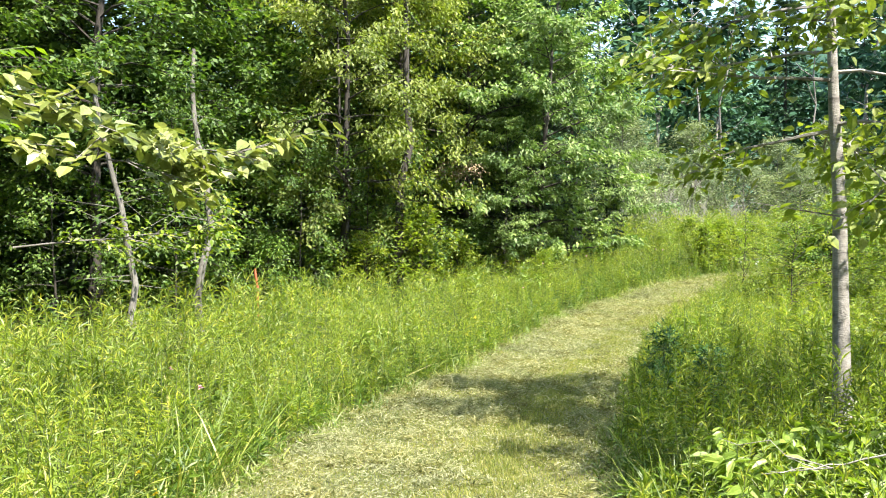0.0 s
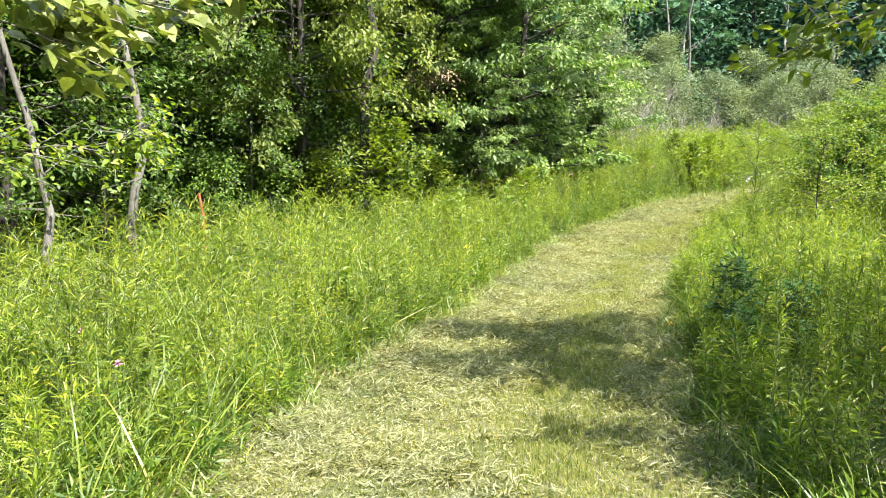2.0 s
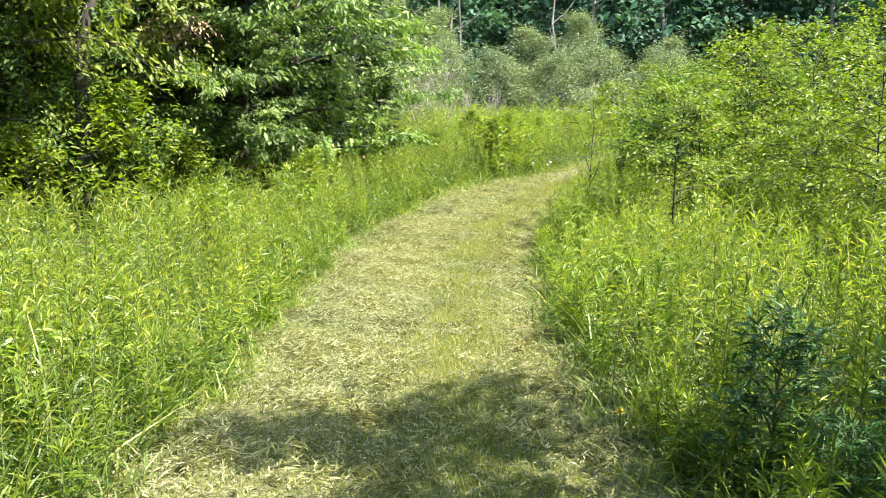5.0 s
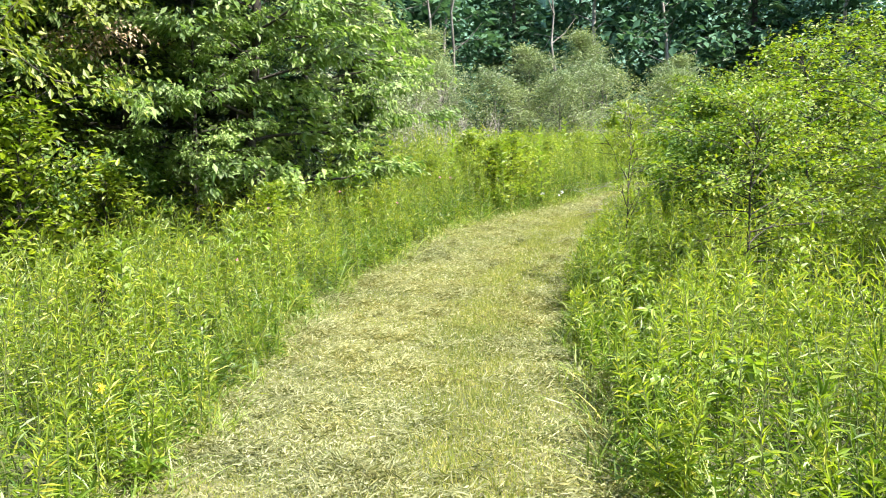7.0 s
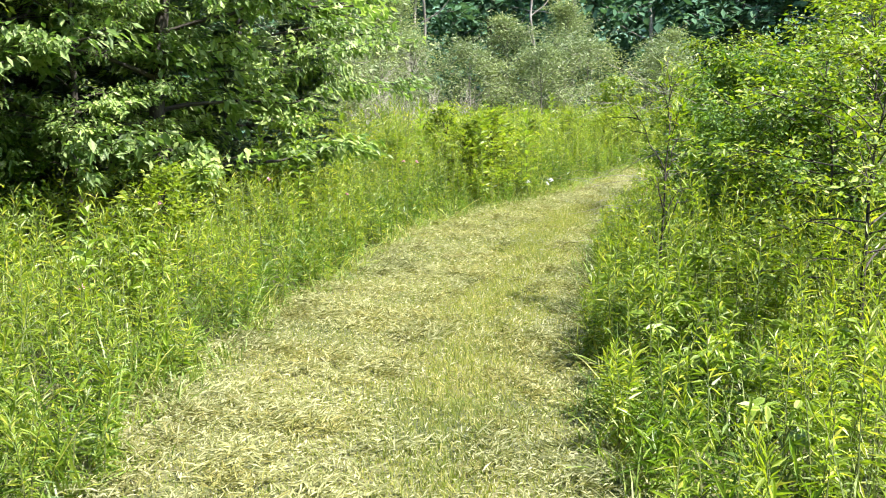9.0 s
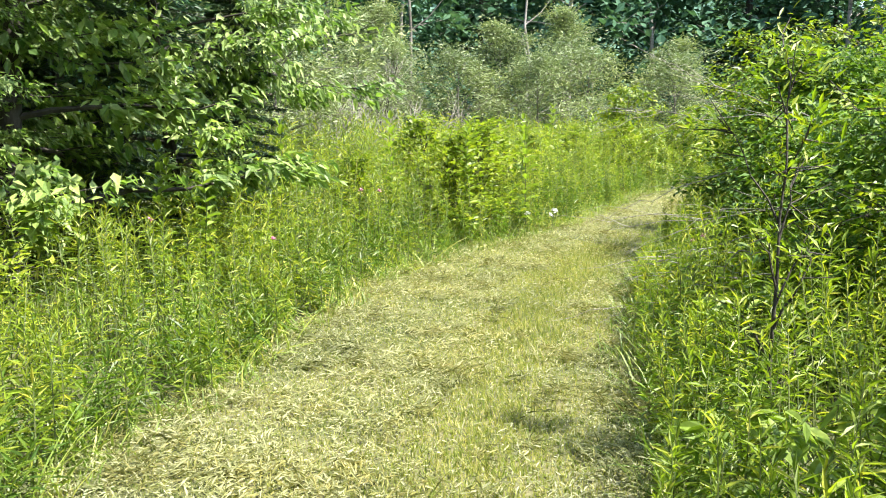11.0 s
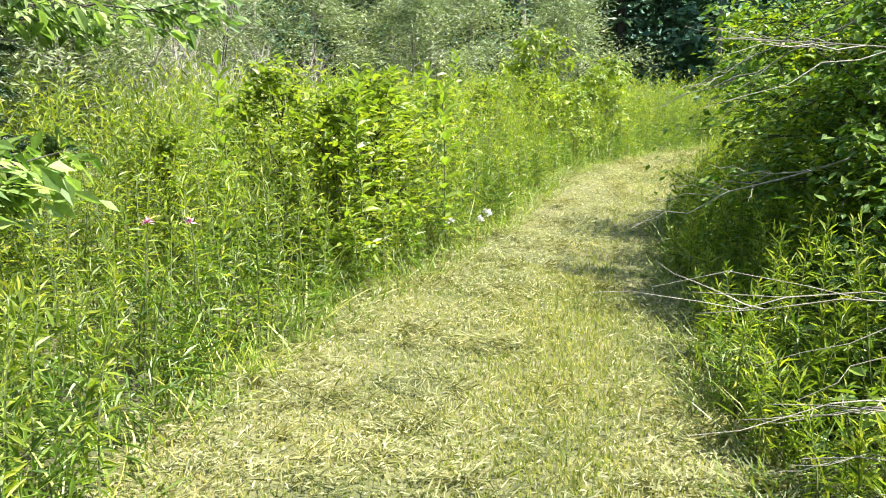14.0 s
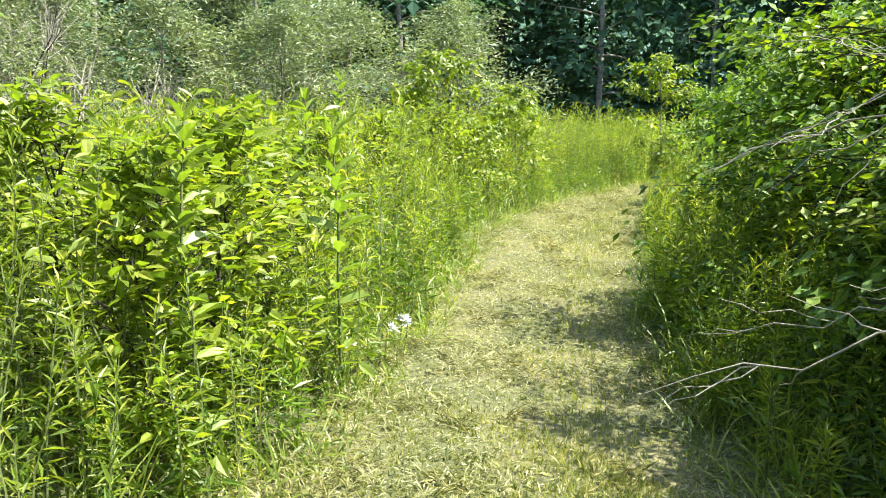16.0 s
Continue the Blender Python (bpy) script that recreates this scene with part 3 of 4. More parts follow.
def conifer(name, seed, label, h=9.0, reach=2.4, n_needle=20000, size=0.13, base_f=0.06, leaf=M_NEEDLE, group="", far=False):
    g = np.random.default_rng(seed)
    t = np.linspace(0, 1, 7)
    trunk = tube_chunks(np.stack([0 * t, 0.02 * h * t ** 2, h * t - 0.1], 1), 0.014 * h * (1 - 0.95 * t), 8)
    boughs, ta, tb = [], [], []
    level, k = base_f, 0
    while level < 0.97:
        for j in range(6):
            az = j * 1.05 + k * 0.5 + g.normal(0, 0.15)
            ln = reach * (1 - level) ** 0.85 * g.uniform(0.75, 1.12) + 0.1
            s = np.linspace(0, 1, 5)
            d = np.array([math.cos(az), math.sin(az), 0])
            line = np.array([0, 0, h * level + g.normal(0, 0.06)]) + d * ln * s[:, None] + np.array([0, 0, ln])[None] * (0.10 * s - 0.38 * s ** 2 + 0.12 * s ** 4)[:, None]
            boughs += tube_chunks(line[::2] if far else line, ((0.004 + 0.006 * ln) * (1 - 0.85 * s))[::2] if far else (0.004 + 0.006 * ln) * (1 - 0.85 * s), 3 if far else 4)
            m = 12
            u = g.uniform(0.15, 1.0, m)
            q0 = np.stack([np.interp(u, s, line[:, c]) for c in range(3)], 1)
            a2 = az + np.where(g.random(m) > 0.5, 1, -1) * g.uniform(0.4, 1.1, m)
            l2 = ln * (1.15 - u) * g.uniform(0.25, 0.5, m) + 0.08
            ta.append(q0)
            tb.append(q0 + np.stack([np.cos(a2) * l2, np.sin(a2) * l2, -0.22 * l2 + g.normal(0, 0.04, m)], 1))
        level += 0.034 + 0.012 * g.random()
        k += 1
    ta, tb = np.concatenate(ta), np.concatenate(tb)
    ob = thing(name, (0, 0, 0), label, "conifer", group)
    part("trunk", trunk + boughs + ([] if far else [rods(ta, tb, 0.004, 0.0015, 3)]), M_BARK_DARK, ob)
    n = n_needle
    i = g.integers(0, len(ta), n)
    p = ta[i] + (tb[i] - ta[i]) * g.uniform(0, 1.05, n)[:, None] + g.normal(0, 0.025, (n, 3))
    d = tb[i] - ta[i]
    az = np.arctan2(d[:, 1], d[:, 0]) + g.choice([-0.7, 0.7], n) + g.normal(0, 0.25, n)
    part("needles", [leaves(SLIP, p, az, g.normal(-0.15, 0.2, n), g.normal(0, 0.35, n), size * g.uniform(0.7, 1.2, n), size * 0.3)], leaf, ob)
    return ob


def plant_at(ob, x, y, turn=0.0, scale=1.0, first=False, sink=0.03):
    m = pose(x, y, float(land(x, y)) - sink, 0, 0, turn)
    if first:
        ob.matrix_basis = m @ Matrix.Diagonal((scale, scale, scale, 1))
        return ob
    c = copy_thing(ob, m)
    c.scale = (scale, scale, scale)
    return c


EDGE = "trees along the edge of the wood"
# wood edge, from the near end to the far end
t_open = broadleaf("woodland_tree", 11, "tall woodland tree with dark trunk and high leafy crown", h=11, r=0.12, base_f=0.24, reach=3.0, n_limb=46, n_leaf=22000, size=0.13, leaf=M_TREE, bark=M_BARK_DARK, tpl=SLIP, group=EDGE)
plant_at(t_open, -6.3, 15.2, 0, 1.0, True)
for x_, y_, a_, s_ in ((-8.6, 12.0, 80, 0.95), (-4.6, 19.5, 200, 1.05), (-10.5, 7.0, 140, 1.0), (-9.5, 17.5, 300, 1.1), (-7.6, 18.2, 30, 1.2), (-5.6, 17.6, 260, 0.9), (-11.6, 13.6, 110, 1.2), (-6.4, 21.6, 330, 1.25), (-3.2, 22.4, 170, 1.2), (-12.6, 9.4, 20, 1.1), (-10.4, 21.0, 220, 1.3), (-0.6, 24.2, 60, 1.25)):
    plant_at(t_open, x_, y_, a_, s_)
t_gold = broadleaf("woodland_tree", 12, "leafy tree with pale yellow-green drooping foliage at the wood edge", h=10, r=0.11, base_f=0.17, reach=2.5, n_limb=50, n_leaf=30000, size=0.11, leaf=M_TREE_GOLD, bark=M_BARK_DARK, tpl=SLIP, droop=-0.65, sag=0.5, group=EDGE)
plant_at(t_gold, -2.2, 18.6, 0, 1.0, True)
plant_at(t_gold, -0.9, 20.5, 130, 0.95)
t_cherry = broadleaf("cherry_tree", 13, "cherry tree with glossy drooping leaves reaching down to the meadow", h=8.5, r=0.11, base_f=0.09, reach=2.7, n_limb=44, n_leaf=24000, size=0.14, ratio=0.42, tpl=SLIP, leaf=M_CHERRY, bark=M_BARK_DARK, droop=-0.45, group=EDGE, rise=(0.12, 0.8), sag=0.18, tilt=0.14, spread=0.07, twigs=10)
plant_at(t_cherry, 2.3, 21.3, 0, 1.0, True)
plant_at(t_cherry, 0.6, 22.0, 100, 1.05)
plant_at(t_cherry, 3.9, 23.6, 210, 0.8)
plant_at(t_cherry, 1.5, 20.6, 300, 0.5)
t_spruce = conifer("spruce", 14, "dark green spruce with sweeping boughs down to the ground", h=10, reach=2.7, n_needle=32000, size=0.16, group=EDGE)
plant_at(t_spruce, 2.6, 25.0, 0, 1.0, True)
plant_at(t_spruce, 4.55, 23.35, 40, 0.34)
plant_at(t_spruce, 3.3, 22.4, 200, 0.26)
plant_at(t_spruce, 0.8, 25.6, 70, 1.2)
plant_at(t_spruce, -2.0, 23.5, 160, 1.15)

# slim saplings that screen the trunks at the wood edge
t_edge = broadleaf("woodland_sapling", 19, "slim woodland sapling with scattered green leaves", "sapling", h=5.0, r=0.03, base_f=0.06, reach=1.4, n_limb=30, n_leaf=4200, size=0.10, ratio=0.5, leaf=M_TREE, bark=M_BARK_DARK, tpl=SLIP, twigs=7, group="saplings at the wood edge", droop=-0.4, sag=0.4)
first = True
for x_, y_, a_, s_ in ((-3.0, 17.6, 0, 0.8), (-1.7, 18.7, 90, 0.75), (-0.3, 19.4, 200, 0.8), (-4.9, 15.4, 130, 0.9), (-6.4, 13.9, 260, 0.85), (-5.6, 17.0, 20, 1.1), (-7.7, 11.8, 310, 0.9), (-3.9, 18.8, 170, 1.1), (-8.4, 14.2, 50, 1.1), (-2.4, 20.0, 240, 1.1), (-9.6, 8.6, 110, 0.9)):
    plant_at(t_edge, x_, y_, a_, s_, first)
    first = False

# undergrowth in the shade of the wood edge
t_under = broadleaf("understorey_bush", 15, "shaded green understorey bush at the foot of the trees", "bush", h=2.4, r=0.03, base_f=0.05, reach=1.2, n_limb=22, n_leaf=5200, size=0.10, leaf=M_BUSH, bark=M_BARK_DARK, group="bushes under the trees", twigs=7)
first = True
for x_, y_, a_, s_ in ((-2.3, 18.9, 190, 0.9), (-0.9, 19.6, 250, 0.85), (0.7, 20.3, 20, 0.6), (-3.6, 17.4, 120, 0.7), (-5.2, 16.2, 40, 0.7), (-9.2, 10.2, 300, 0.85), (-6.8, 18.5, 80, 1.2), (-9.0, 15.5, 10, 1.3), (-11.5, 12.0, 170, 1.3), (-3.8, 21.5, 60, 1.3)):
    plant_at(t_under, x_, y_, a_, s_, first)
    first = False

# grey willows and bare shrubs in the recess beyond the spruce
t_willow = broadleaf("grey_willow", 16, "grey-green willow shrub with fine pale foliage", "shrub", h=5.2, r=0.06, base_f=0.08, reach=2.0, n_limb=40, n_leaf=12000, size=0.13, ratio=0.3, leaf=M_WILLOW, droop=0.1, group="grey willows", rise=(0.5, 1.2), tpl=SLIP, spread=0.2)
first = True
for x_, y_, a_, s_ in ((6.3, 30.0, 0, 1.0), (7.1, 34.5, 60, 0.95), (11.5, 37.5, 140, 0.75), (14.5, 36.5, 200, 0.85), (17.5, 38.0, 280, 1.0), (20.5, 36.0, 20, 0.8), (12.5, 42.0, 100, 1.1)):
    plant_at(t_willow, x_, y_, a_, s_, first)
    first = False

t_low_willow = broadleaf("grey_willow", 30, "low spreading grey-green willow with fine pale foliage", "shrub", h=3.2, r=0.05, base_f=0.05, reach=2.1, n_limb=34, n_leaf=9000, size=0.11, ratio=0.32, leaf=M_WILLOW, droop=0.1, group="grey willows", rise=(0.3, 1.1), tpl=SLIP, spread=0.16)
first = True
for x_, y_, a_, s_ in ((12.6, 35.2, 0, 1.0), (10.4, 36.8, 70, 1.05), (14.6, 34.4, 150, 0.95), (8.6, 33.4, 220, 0.75), (16.8, 35.4, 310, 1.1), (6.6, 31.8, 40, 0.9), (19.2, 34.2, 120, 1.0)):
    plant_at(t_low_willow, x_, y_, a_, s_, first)
    first = False

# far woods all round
t_far = broadleaf("forest_tree", 17, "distant tall forest tree with pale trunk and dark foliage tinted with haze", h=15, r=0.15, base_f=0.12, reach=3.2, n_limb=26, n_leaf=2700, size=0.5, ratio=0.6, leaf=M_FAR_HAZE, bark=M_BARK_PALE, tpl=SLIP, spread=0.4, group="far forest trees", twigs=6, far=True)
t_pine = conifer("forest_conifer", 18, "distant dark forest conifer", h=16, reach=3.0, n_needle=2800, size=0.62, base_f=0.1, group="far forest conifers", far=True)
first = True
spots = []
fr_ = np.random.default_rng(5)
for k in range(46):
    a = -2.2 + 4.4 * k / 45
    for ring in range(2):
        rr = (44 if abs(a) < 1.2 else 34) + 7 * ring + fr_.uniform(-3, 3)
        fx, fy = 6 + rr * math.sin(a), 10 + rr * math.cos(a)
        if -line_distance(TREE_EDGE, np.array([fx]), np.array([fy]))[0] < 1.0 or fx > 16 or fy < 5 or fy > 44:
            spots.append((fx, fy))
# unseen trees behind the start, added to close off the open light
for k in range(22):
    a = 2.3 + 1.7 * k / 21
    spots.append((2 + (17 + fr_.uniform(0, 7)) * math.sin(a), 1 + (17 + fr_.uniform(0, 7)) * math.cos(a)))
for k in range(14):
    spots.append((-13 - fr_.uniform(0, 6), 6 + 1.8 * k + fr_.uniform(-1, 1)))
spots += [(9.0, 46.0), (12.0, 48.0), (6.0, 43.0), (4.0, 37.0), (1.5, 31.0), (3.0, 34.0)]
for k, (fx, fy) in enumerate(spots):
    s_ = fr_.uniform(0.75, 1.2)
    plant_at(t_pine if k % 3 == 1 else t_far, fx, fy, fr_.uniform(0, 360), s_, k in (0, 1))

# bare pale trunks standing before the far woods
for k, (x_, y_, h_) in enumerate(((13.6, 44.2, 13), (11.6, 43.4, 12), (15.3, 44.8, 14), (19.4, 43.2, 11))):
    ob = thing("forest_tree", (x_, y_, float(land(x_, y_)) - 0.1), "tall bare grey trunk before the dark far woods", "tree", "pale trunks before the far woods")
    g5 = np.random.default_rng(300 + k)
    t5 = np.linspace(0, 1, 9)
    spine = np.stack([np.cumsum(g5.normal(0, 0.2, 9)), np.cumsum(g5.normal(0, 0.2, 9)), h_ * t5], 1)
    part("trunk", tube_chunks(spine, 0.085 * (1 - 0.8 * t5), 7), M_BARK, ob, smooth=True)
    for j in range(5):
        q = spine[3 + j % 5]
        az = g5.uniform(0, 6.28)
        part("branch", tube_chunks([q, q + np.array([0.7 * math.cos(az), 0.7 * math.sin(az), 0.5]), q + np.array([1.3 * math.cos(az), 1.3 * math.sin(az), 1.2])], [0.035, 0.022, 0.008], 5), M_BARK, ob)

# slender maple beside the path
maple = broadleaf("young_maple", 21, "slender young maple with pale banded trunk beside the path", h=6.2, r=0.085, base_f=0.43, reach=1.7, n_limb=24, n_leaf=4000, size=0.105, ratio=0.7, leaf=M_TREE_GOLD, bark=M_BARK_PALE, tpl=OVATE, spread=0.12, droop=-0.35, rise=(-0.05, 0.8), lean=(0.1, 0.1), group="")
plant_at(maple, 3.3, 6.85, 20, 1.0, True)
plant_at(maple, 3.5, 4.85, 140, 0.8)
# unseen copy, added east of the path to cast shade on the herbs
plant_at(maple, 6.9, 5.2, 250, 1.25)

# thicket on the sunny side
SHR = "shrubs of the sunny thicket"
t_shrub = broadleaf("hawthorn_shrub", 22, "yellow-green spreading shrub with dark crooked stem", "shrub", h=2.6, r=0.026, base_f=0.30, reach=1.3, n_limb=26, n_leaf=4300, size=0.066, ratio=0.45, tpl=SLIP, leaf=M_SHRUB, bark=M_BARK_DARK, twigs=9, group=SHR, spread=0.06, droop=-0.1, low=0.45, tilt=0.3)
plant_at(t_shrub, 6.05, 14.6, 0, 0.82, True)
for x_, y_, a_, s_ in ((7.6, 13.0, 40, 1.0), (8.6, 15.0, 90, 1.15), (7.9, 16.6, 150, 0.9), (9.8, 17.8, 210, 1.15), (8.4, 10.8, 280, 1.15), (10.2, 12.6, 320, 1.35), (8.6, 7.4, 10, 1.3), (11.5, 16.0, 70, 1.5), (7.2, 9.0, 130, 0.9), (12.0, 19.5, 130, 1.3), (10.0, 20.6, 60, 0.98), (11.9, 22.0, 10, 0.85)):
    plant_at(t_shrub, x_, y_, a_, s_)
t_wide = broadleaf("hawthorn_shrub", 28, "wide yellow-green shrub with tiers of leaves and grey twigs", "shrub", h=2.1, r=0.024, base_f=0.12, reach=1.5, n_limb=22, n_leaf=4400, size=0.078, ratio=0.40, tpl=SLIP, leaf=M_SHRUB, bark=M_BARK, twigs=9, group=SHR, spread=0.06, droop=-0.15, low=0.4, sag=0.15, tilt=0.2)
plant_at(t_wide, 7.7, 14.2, 0, 0.8, True)
for x_, y_, a_, s_ in ((7.9, 11.9, 60, 0.9), (9.4, 13.6, 140, 1.1), (6.6, 11.2, 200, 0.62), (9.0, 9.2, 280, 1.1), (10.8, 14.6, 330, 1.3), (5.6, 10.2, 30, 0.55), (12.8, 12.0, 100, 1.5)):
    plant_at(t_wide, x_, y_, a_, s_)
t_bush = broadleaf("dense_bush", 23, "dense dark green bush leaning over the path", "bush", h=2.1, r=0.03, base_f=0.04, reach=1.35, n_limb=36, n_leaf=12500, tpl=SLIP, size=0.075, ratio=0.5, leaf=M_BUSH, bark=M_BARK_DARK, twigs=9, group="dense bushes by the path", spread=0.1)
first = True
# the bush at (7.9, 17.1) is added to cast shade on nearby herbs
for x_, y_, a_, s_ in ((9.95, 20.05, 0, 1.08), (11.75, 21.8, 80, 1.1), (10.8, 21.0, 200, 0.75), (13.1, 22.6, 160, 0.9), (14.8, 24.0, 240, 1.0), (8.7, 18.9, 300, 0.75), (7.9, 17.1, 120, 0.88), (16.7, 25.4, 30, 0.9), (11.7, 19.7, 20, 1.2), (13.6, 21.3, 130, 1.2), (18.6, 26.6, 250, 0.9)):
    plant_at(t_bush, x_, y_, a_, s_, first)
    first = False
t_sap = broadleaf("ash_sapling", 24, "bright yellow-green sapling standing above the meadow", "sapling", h=2.6, r=0.02, base_f=0.25, reach=0.9, n_limb=18, n_leaf=1900, size=0.13, ratio=0.42, leaf=M_SHRUB, bark=M_BARK, twigs=6, group="saplings beyond the meadow", spread=0.07)
first = True
for x_, y_, a_, s_ in ((13.2, 28.2, 0, 0.84), (14.5, 27.9, 100, 0.62), (20.0, 29.2, 200, 1.0), (16.0, 29.4, 60, 0.7), (13.2, 27.2, 150, 0.48)):
    plant_at(t_sap, x_, y_, a_, s_, first)
    first = False

t_wil = broadleaf("willow_sapling", 26, "upright yellow-green sapling with slender leafy shoots", "sapling", h=2.2, r=0.014, base_f=0.2, reach=0.55, n_limb=12, n_leaf=520, size=0.075, ratio=0.24, leaf=M_SHRUB, bark=M_BARK_DARK, tpl=SLIP, twigs=5, spread=0.035, droop=0.5, rise=(1.0, 1.35), group="slender saplings by the path")
first = True
for x_, y_, a_, s_ in ((5.8, 16.3, 0, 1.0), (7.4, 17.9, 180, 0.7)):
    plant_at(t_wil, x_, y_, a_, s_, first)
    first = False

# wooded rise that closes the distance; blue-green haze is put into its colour
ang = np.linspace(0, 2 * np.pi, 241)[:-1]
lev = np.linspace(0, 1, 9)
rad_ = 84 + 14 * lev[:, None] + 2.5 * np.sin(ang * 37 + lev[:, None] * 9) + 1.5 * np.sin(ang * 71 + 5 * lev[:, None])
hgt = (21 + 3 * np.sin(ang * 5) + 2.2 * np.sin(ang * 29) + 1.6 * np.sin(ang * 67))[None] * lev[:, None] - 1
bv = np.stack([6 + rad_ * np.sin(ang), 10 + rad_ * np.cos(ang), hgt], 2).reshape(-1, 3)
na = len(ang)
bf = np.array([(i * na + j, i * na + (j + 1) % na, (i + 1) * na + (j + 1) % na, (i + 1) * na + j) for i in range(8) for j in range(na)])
M_RISE_HAZE = solid_material("distant_forest_haze_tint", [(0.3, (0.030, 0.078, 0.056)), (0.5, (0.060, 0.130, 0.091)), (0.7, (0.100, 0.182, 0.133))], 0.35, 0.95, 1.0, None, 2.2)
tagged(new("backdrop", mesh_from("backdrop", [(bv, bf)], [M_RISE_HAZE], True)), "distant wooded rise closing the view, haze put into its colour", "backdrop", kind="structure")

# brushwood that closes the wood behind the edge trees and across the far side
wr = np.random.default_rng(31)


def wood_wall(n, inner, outer, a0, a1, top, size, cx=6.0, cy=10.0):
    a = wr.uniform(a0, a1, n)
    rr = wr.uniform(inner, outer, n)
    x, y = cx + rr * np.sin(a), cy + rr * np.cos(a)
    hmax = top * (0.55 + 0.45 * wave(x, y, 0.5, 3.0)) * (0.7 + 0.3 * wave(x, y, 1.7))
    z = land(x, y) + hmax * wr.random(n) ** 0.8
    return leaves(SLIP, np.stack([x, y, z], 1), wr.uniform(0, 6.28, n), wr.normal(-0.3, 0.5, n), wr.normal(0, 0.6, n), size * wr.uniform(0.6, 1.3, n), size * 0.55)


# the second wall is unseen brush added behind the start
stuff("far_woods", [wood_wall(90000, 44, 62, -1.3, 2.1, 15.0, 0.55), wood_wall(22000, 24, 38, 2.1, 4.9, 11.0, 0.55)], [M_FAR_HAZE], "distant dark woodland brush behind the meadow, haze put into its colour", "woods")
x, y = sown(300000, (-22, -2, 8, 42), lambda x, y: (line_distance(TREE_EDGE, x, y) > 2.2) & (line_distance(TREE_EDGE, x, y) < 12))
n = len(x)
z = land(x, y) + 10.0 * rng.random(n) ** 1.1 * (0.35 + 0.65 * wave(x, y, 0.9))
stuff("wood_undergrowth", [leaves(SLIP, np.stack([x, y, z], 1), rng.uniform(0, 6.28, n), rng.normal(-0.3, 0.4, n), rng.normal(0, 0.5, n), rng.uniform(0.12, 0.3, n), rng.uniform(0.07, 0.15, n))], [M_PAINTED_SHADE], "undergrowth deep inside the wood, shade put into its dark leaf colour", "undergrowth")


# ---- things near the walk ----
def crooked(a, b, r0, r1, seed, bends=0.06, n=7):
    g = np.random.default_rng(seed)
    a, b = np.array(a, float), np.array(b, float)
    s = np.linspace(0, 1, n)
    off = g.normal(0, bends * np.linalg.norm(b - a), (n, 3)) * np.sin(s * np.pi)[:, None]
    return a + (b - a) * s[:, None] + off, r0 + (r1 - r0) * s


def leafy_branch(name, root, tip, label, seed, n_side, n_leaf, size, ratio, leaf, bark=M_BARK, spread=0.05, side_len=0.5, drop=-0.3):
    """A bough reaching in from a tree beside the walk, with side shoots and leaves."""
    g = np.random.default_rng(seed)
    root, tip = np.array(root, float), np.array(tip, float)
    ob = thing(name, tuple(root), label, "branch")
    line, rad = crooked((0, 0, 0), tip - root, 0.014, 0.003, seed, 0.03)
    part("branch", tube_chunks(line, rad, 6), bark, ob, smooth=True)
    s = np.linspace(0, 1, len(line))
    u = g.uniform(0.3, 1.0, n_side)
    q0 = np.stack([np.interp(u, s, line[:, k]) for k in range(3)], 1)
    d = (tip - root) / np.linalg.norm(tip - root)
    q1 = q0 + (d[None] * g.uniform(0.2, 0.8, (n_side, 1)) + g.normal(0, 0.5, (n_side, 3)) * np.array([1, 1, 0.6])) * side_len
    crown = part("leaves", [foliage(g, q0, q1, n_leaf, size, ratio, OVATE, spread, drop, 0.45), (*rods(q0, q1, 0.006, 0.002, 4), 1)], leaf, ob)
    crown.name = "foliage"
    crown.data.materials.append(bark)
    return ob


# tree standing left of the start, whose bough hangs into view
lime = broadleaf("basswood_tree", 41, "broad-leaved basswood tree beside the start of the path", h=7.5, r=0.1, base_f=0.3, reach=2.0, n_limb=24, n_leaf=3600, size=0.14, ratio=0.75, leaf=M_BROAD, tpl=OVATE, spread=0.12)
plant_at(lime, -5.4, 5.6, 0, 1.0, True)
leafy_branch("overhanging_branch", (-5.3, 5.7, 2.7), (-1.42, 6.15, 1.98), "overhanging branch with large bright yellow-green leaves", 42, 30, 620, 0.125, 0.72, M_BROAD, side_len=0.55)
leafy_branch("overhanging_branch", (-5.3, 5.6, 2.75), (-1.6, 6.1, 1.7), "lower overhanging branch with sparse pale leaves", 43, 12, 130, 0.115, 0.72, M_BROAD, side_len=0.4)
leafy_branch("overhanging_branch", (-4.6, 9.0, 1.2), (-2.6, 9.6, 1.35), "small leafy branch with fine bright leaves in front of the trunks", 44, 22, 520, 0.075, 0.6, M_SHRUB, side_len=0.55, spread=0.07)

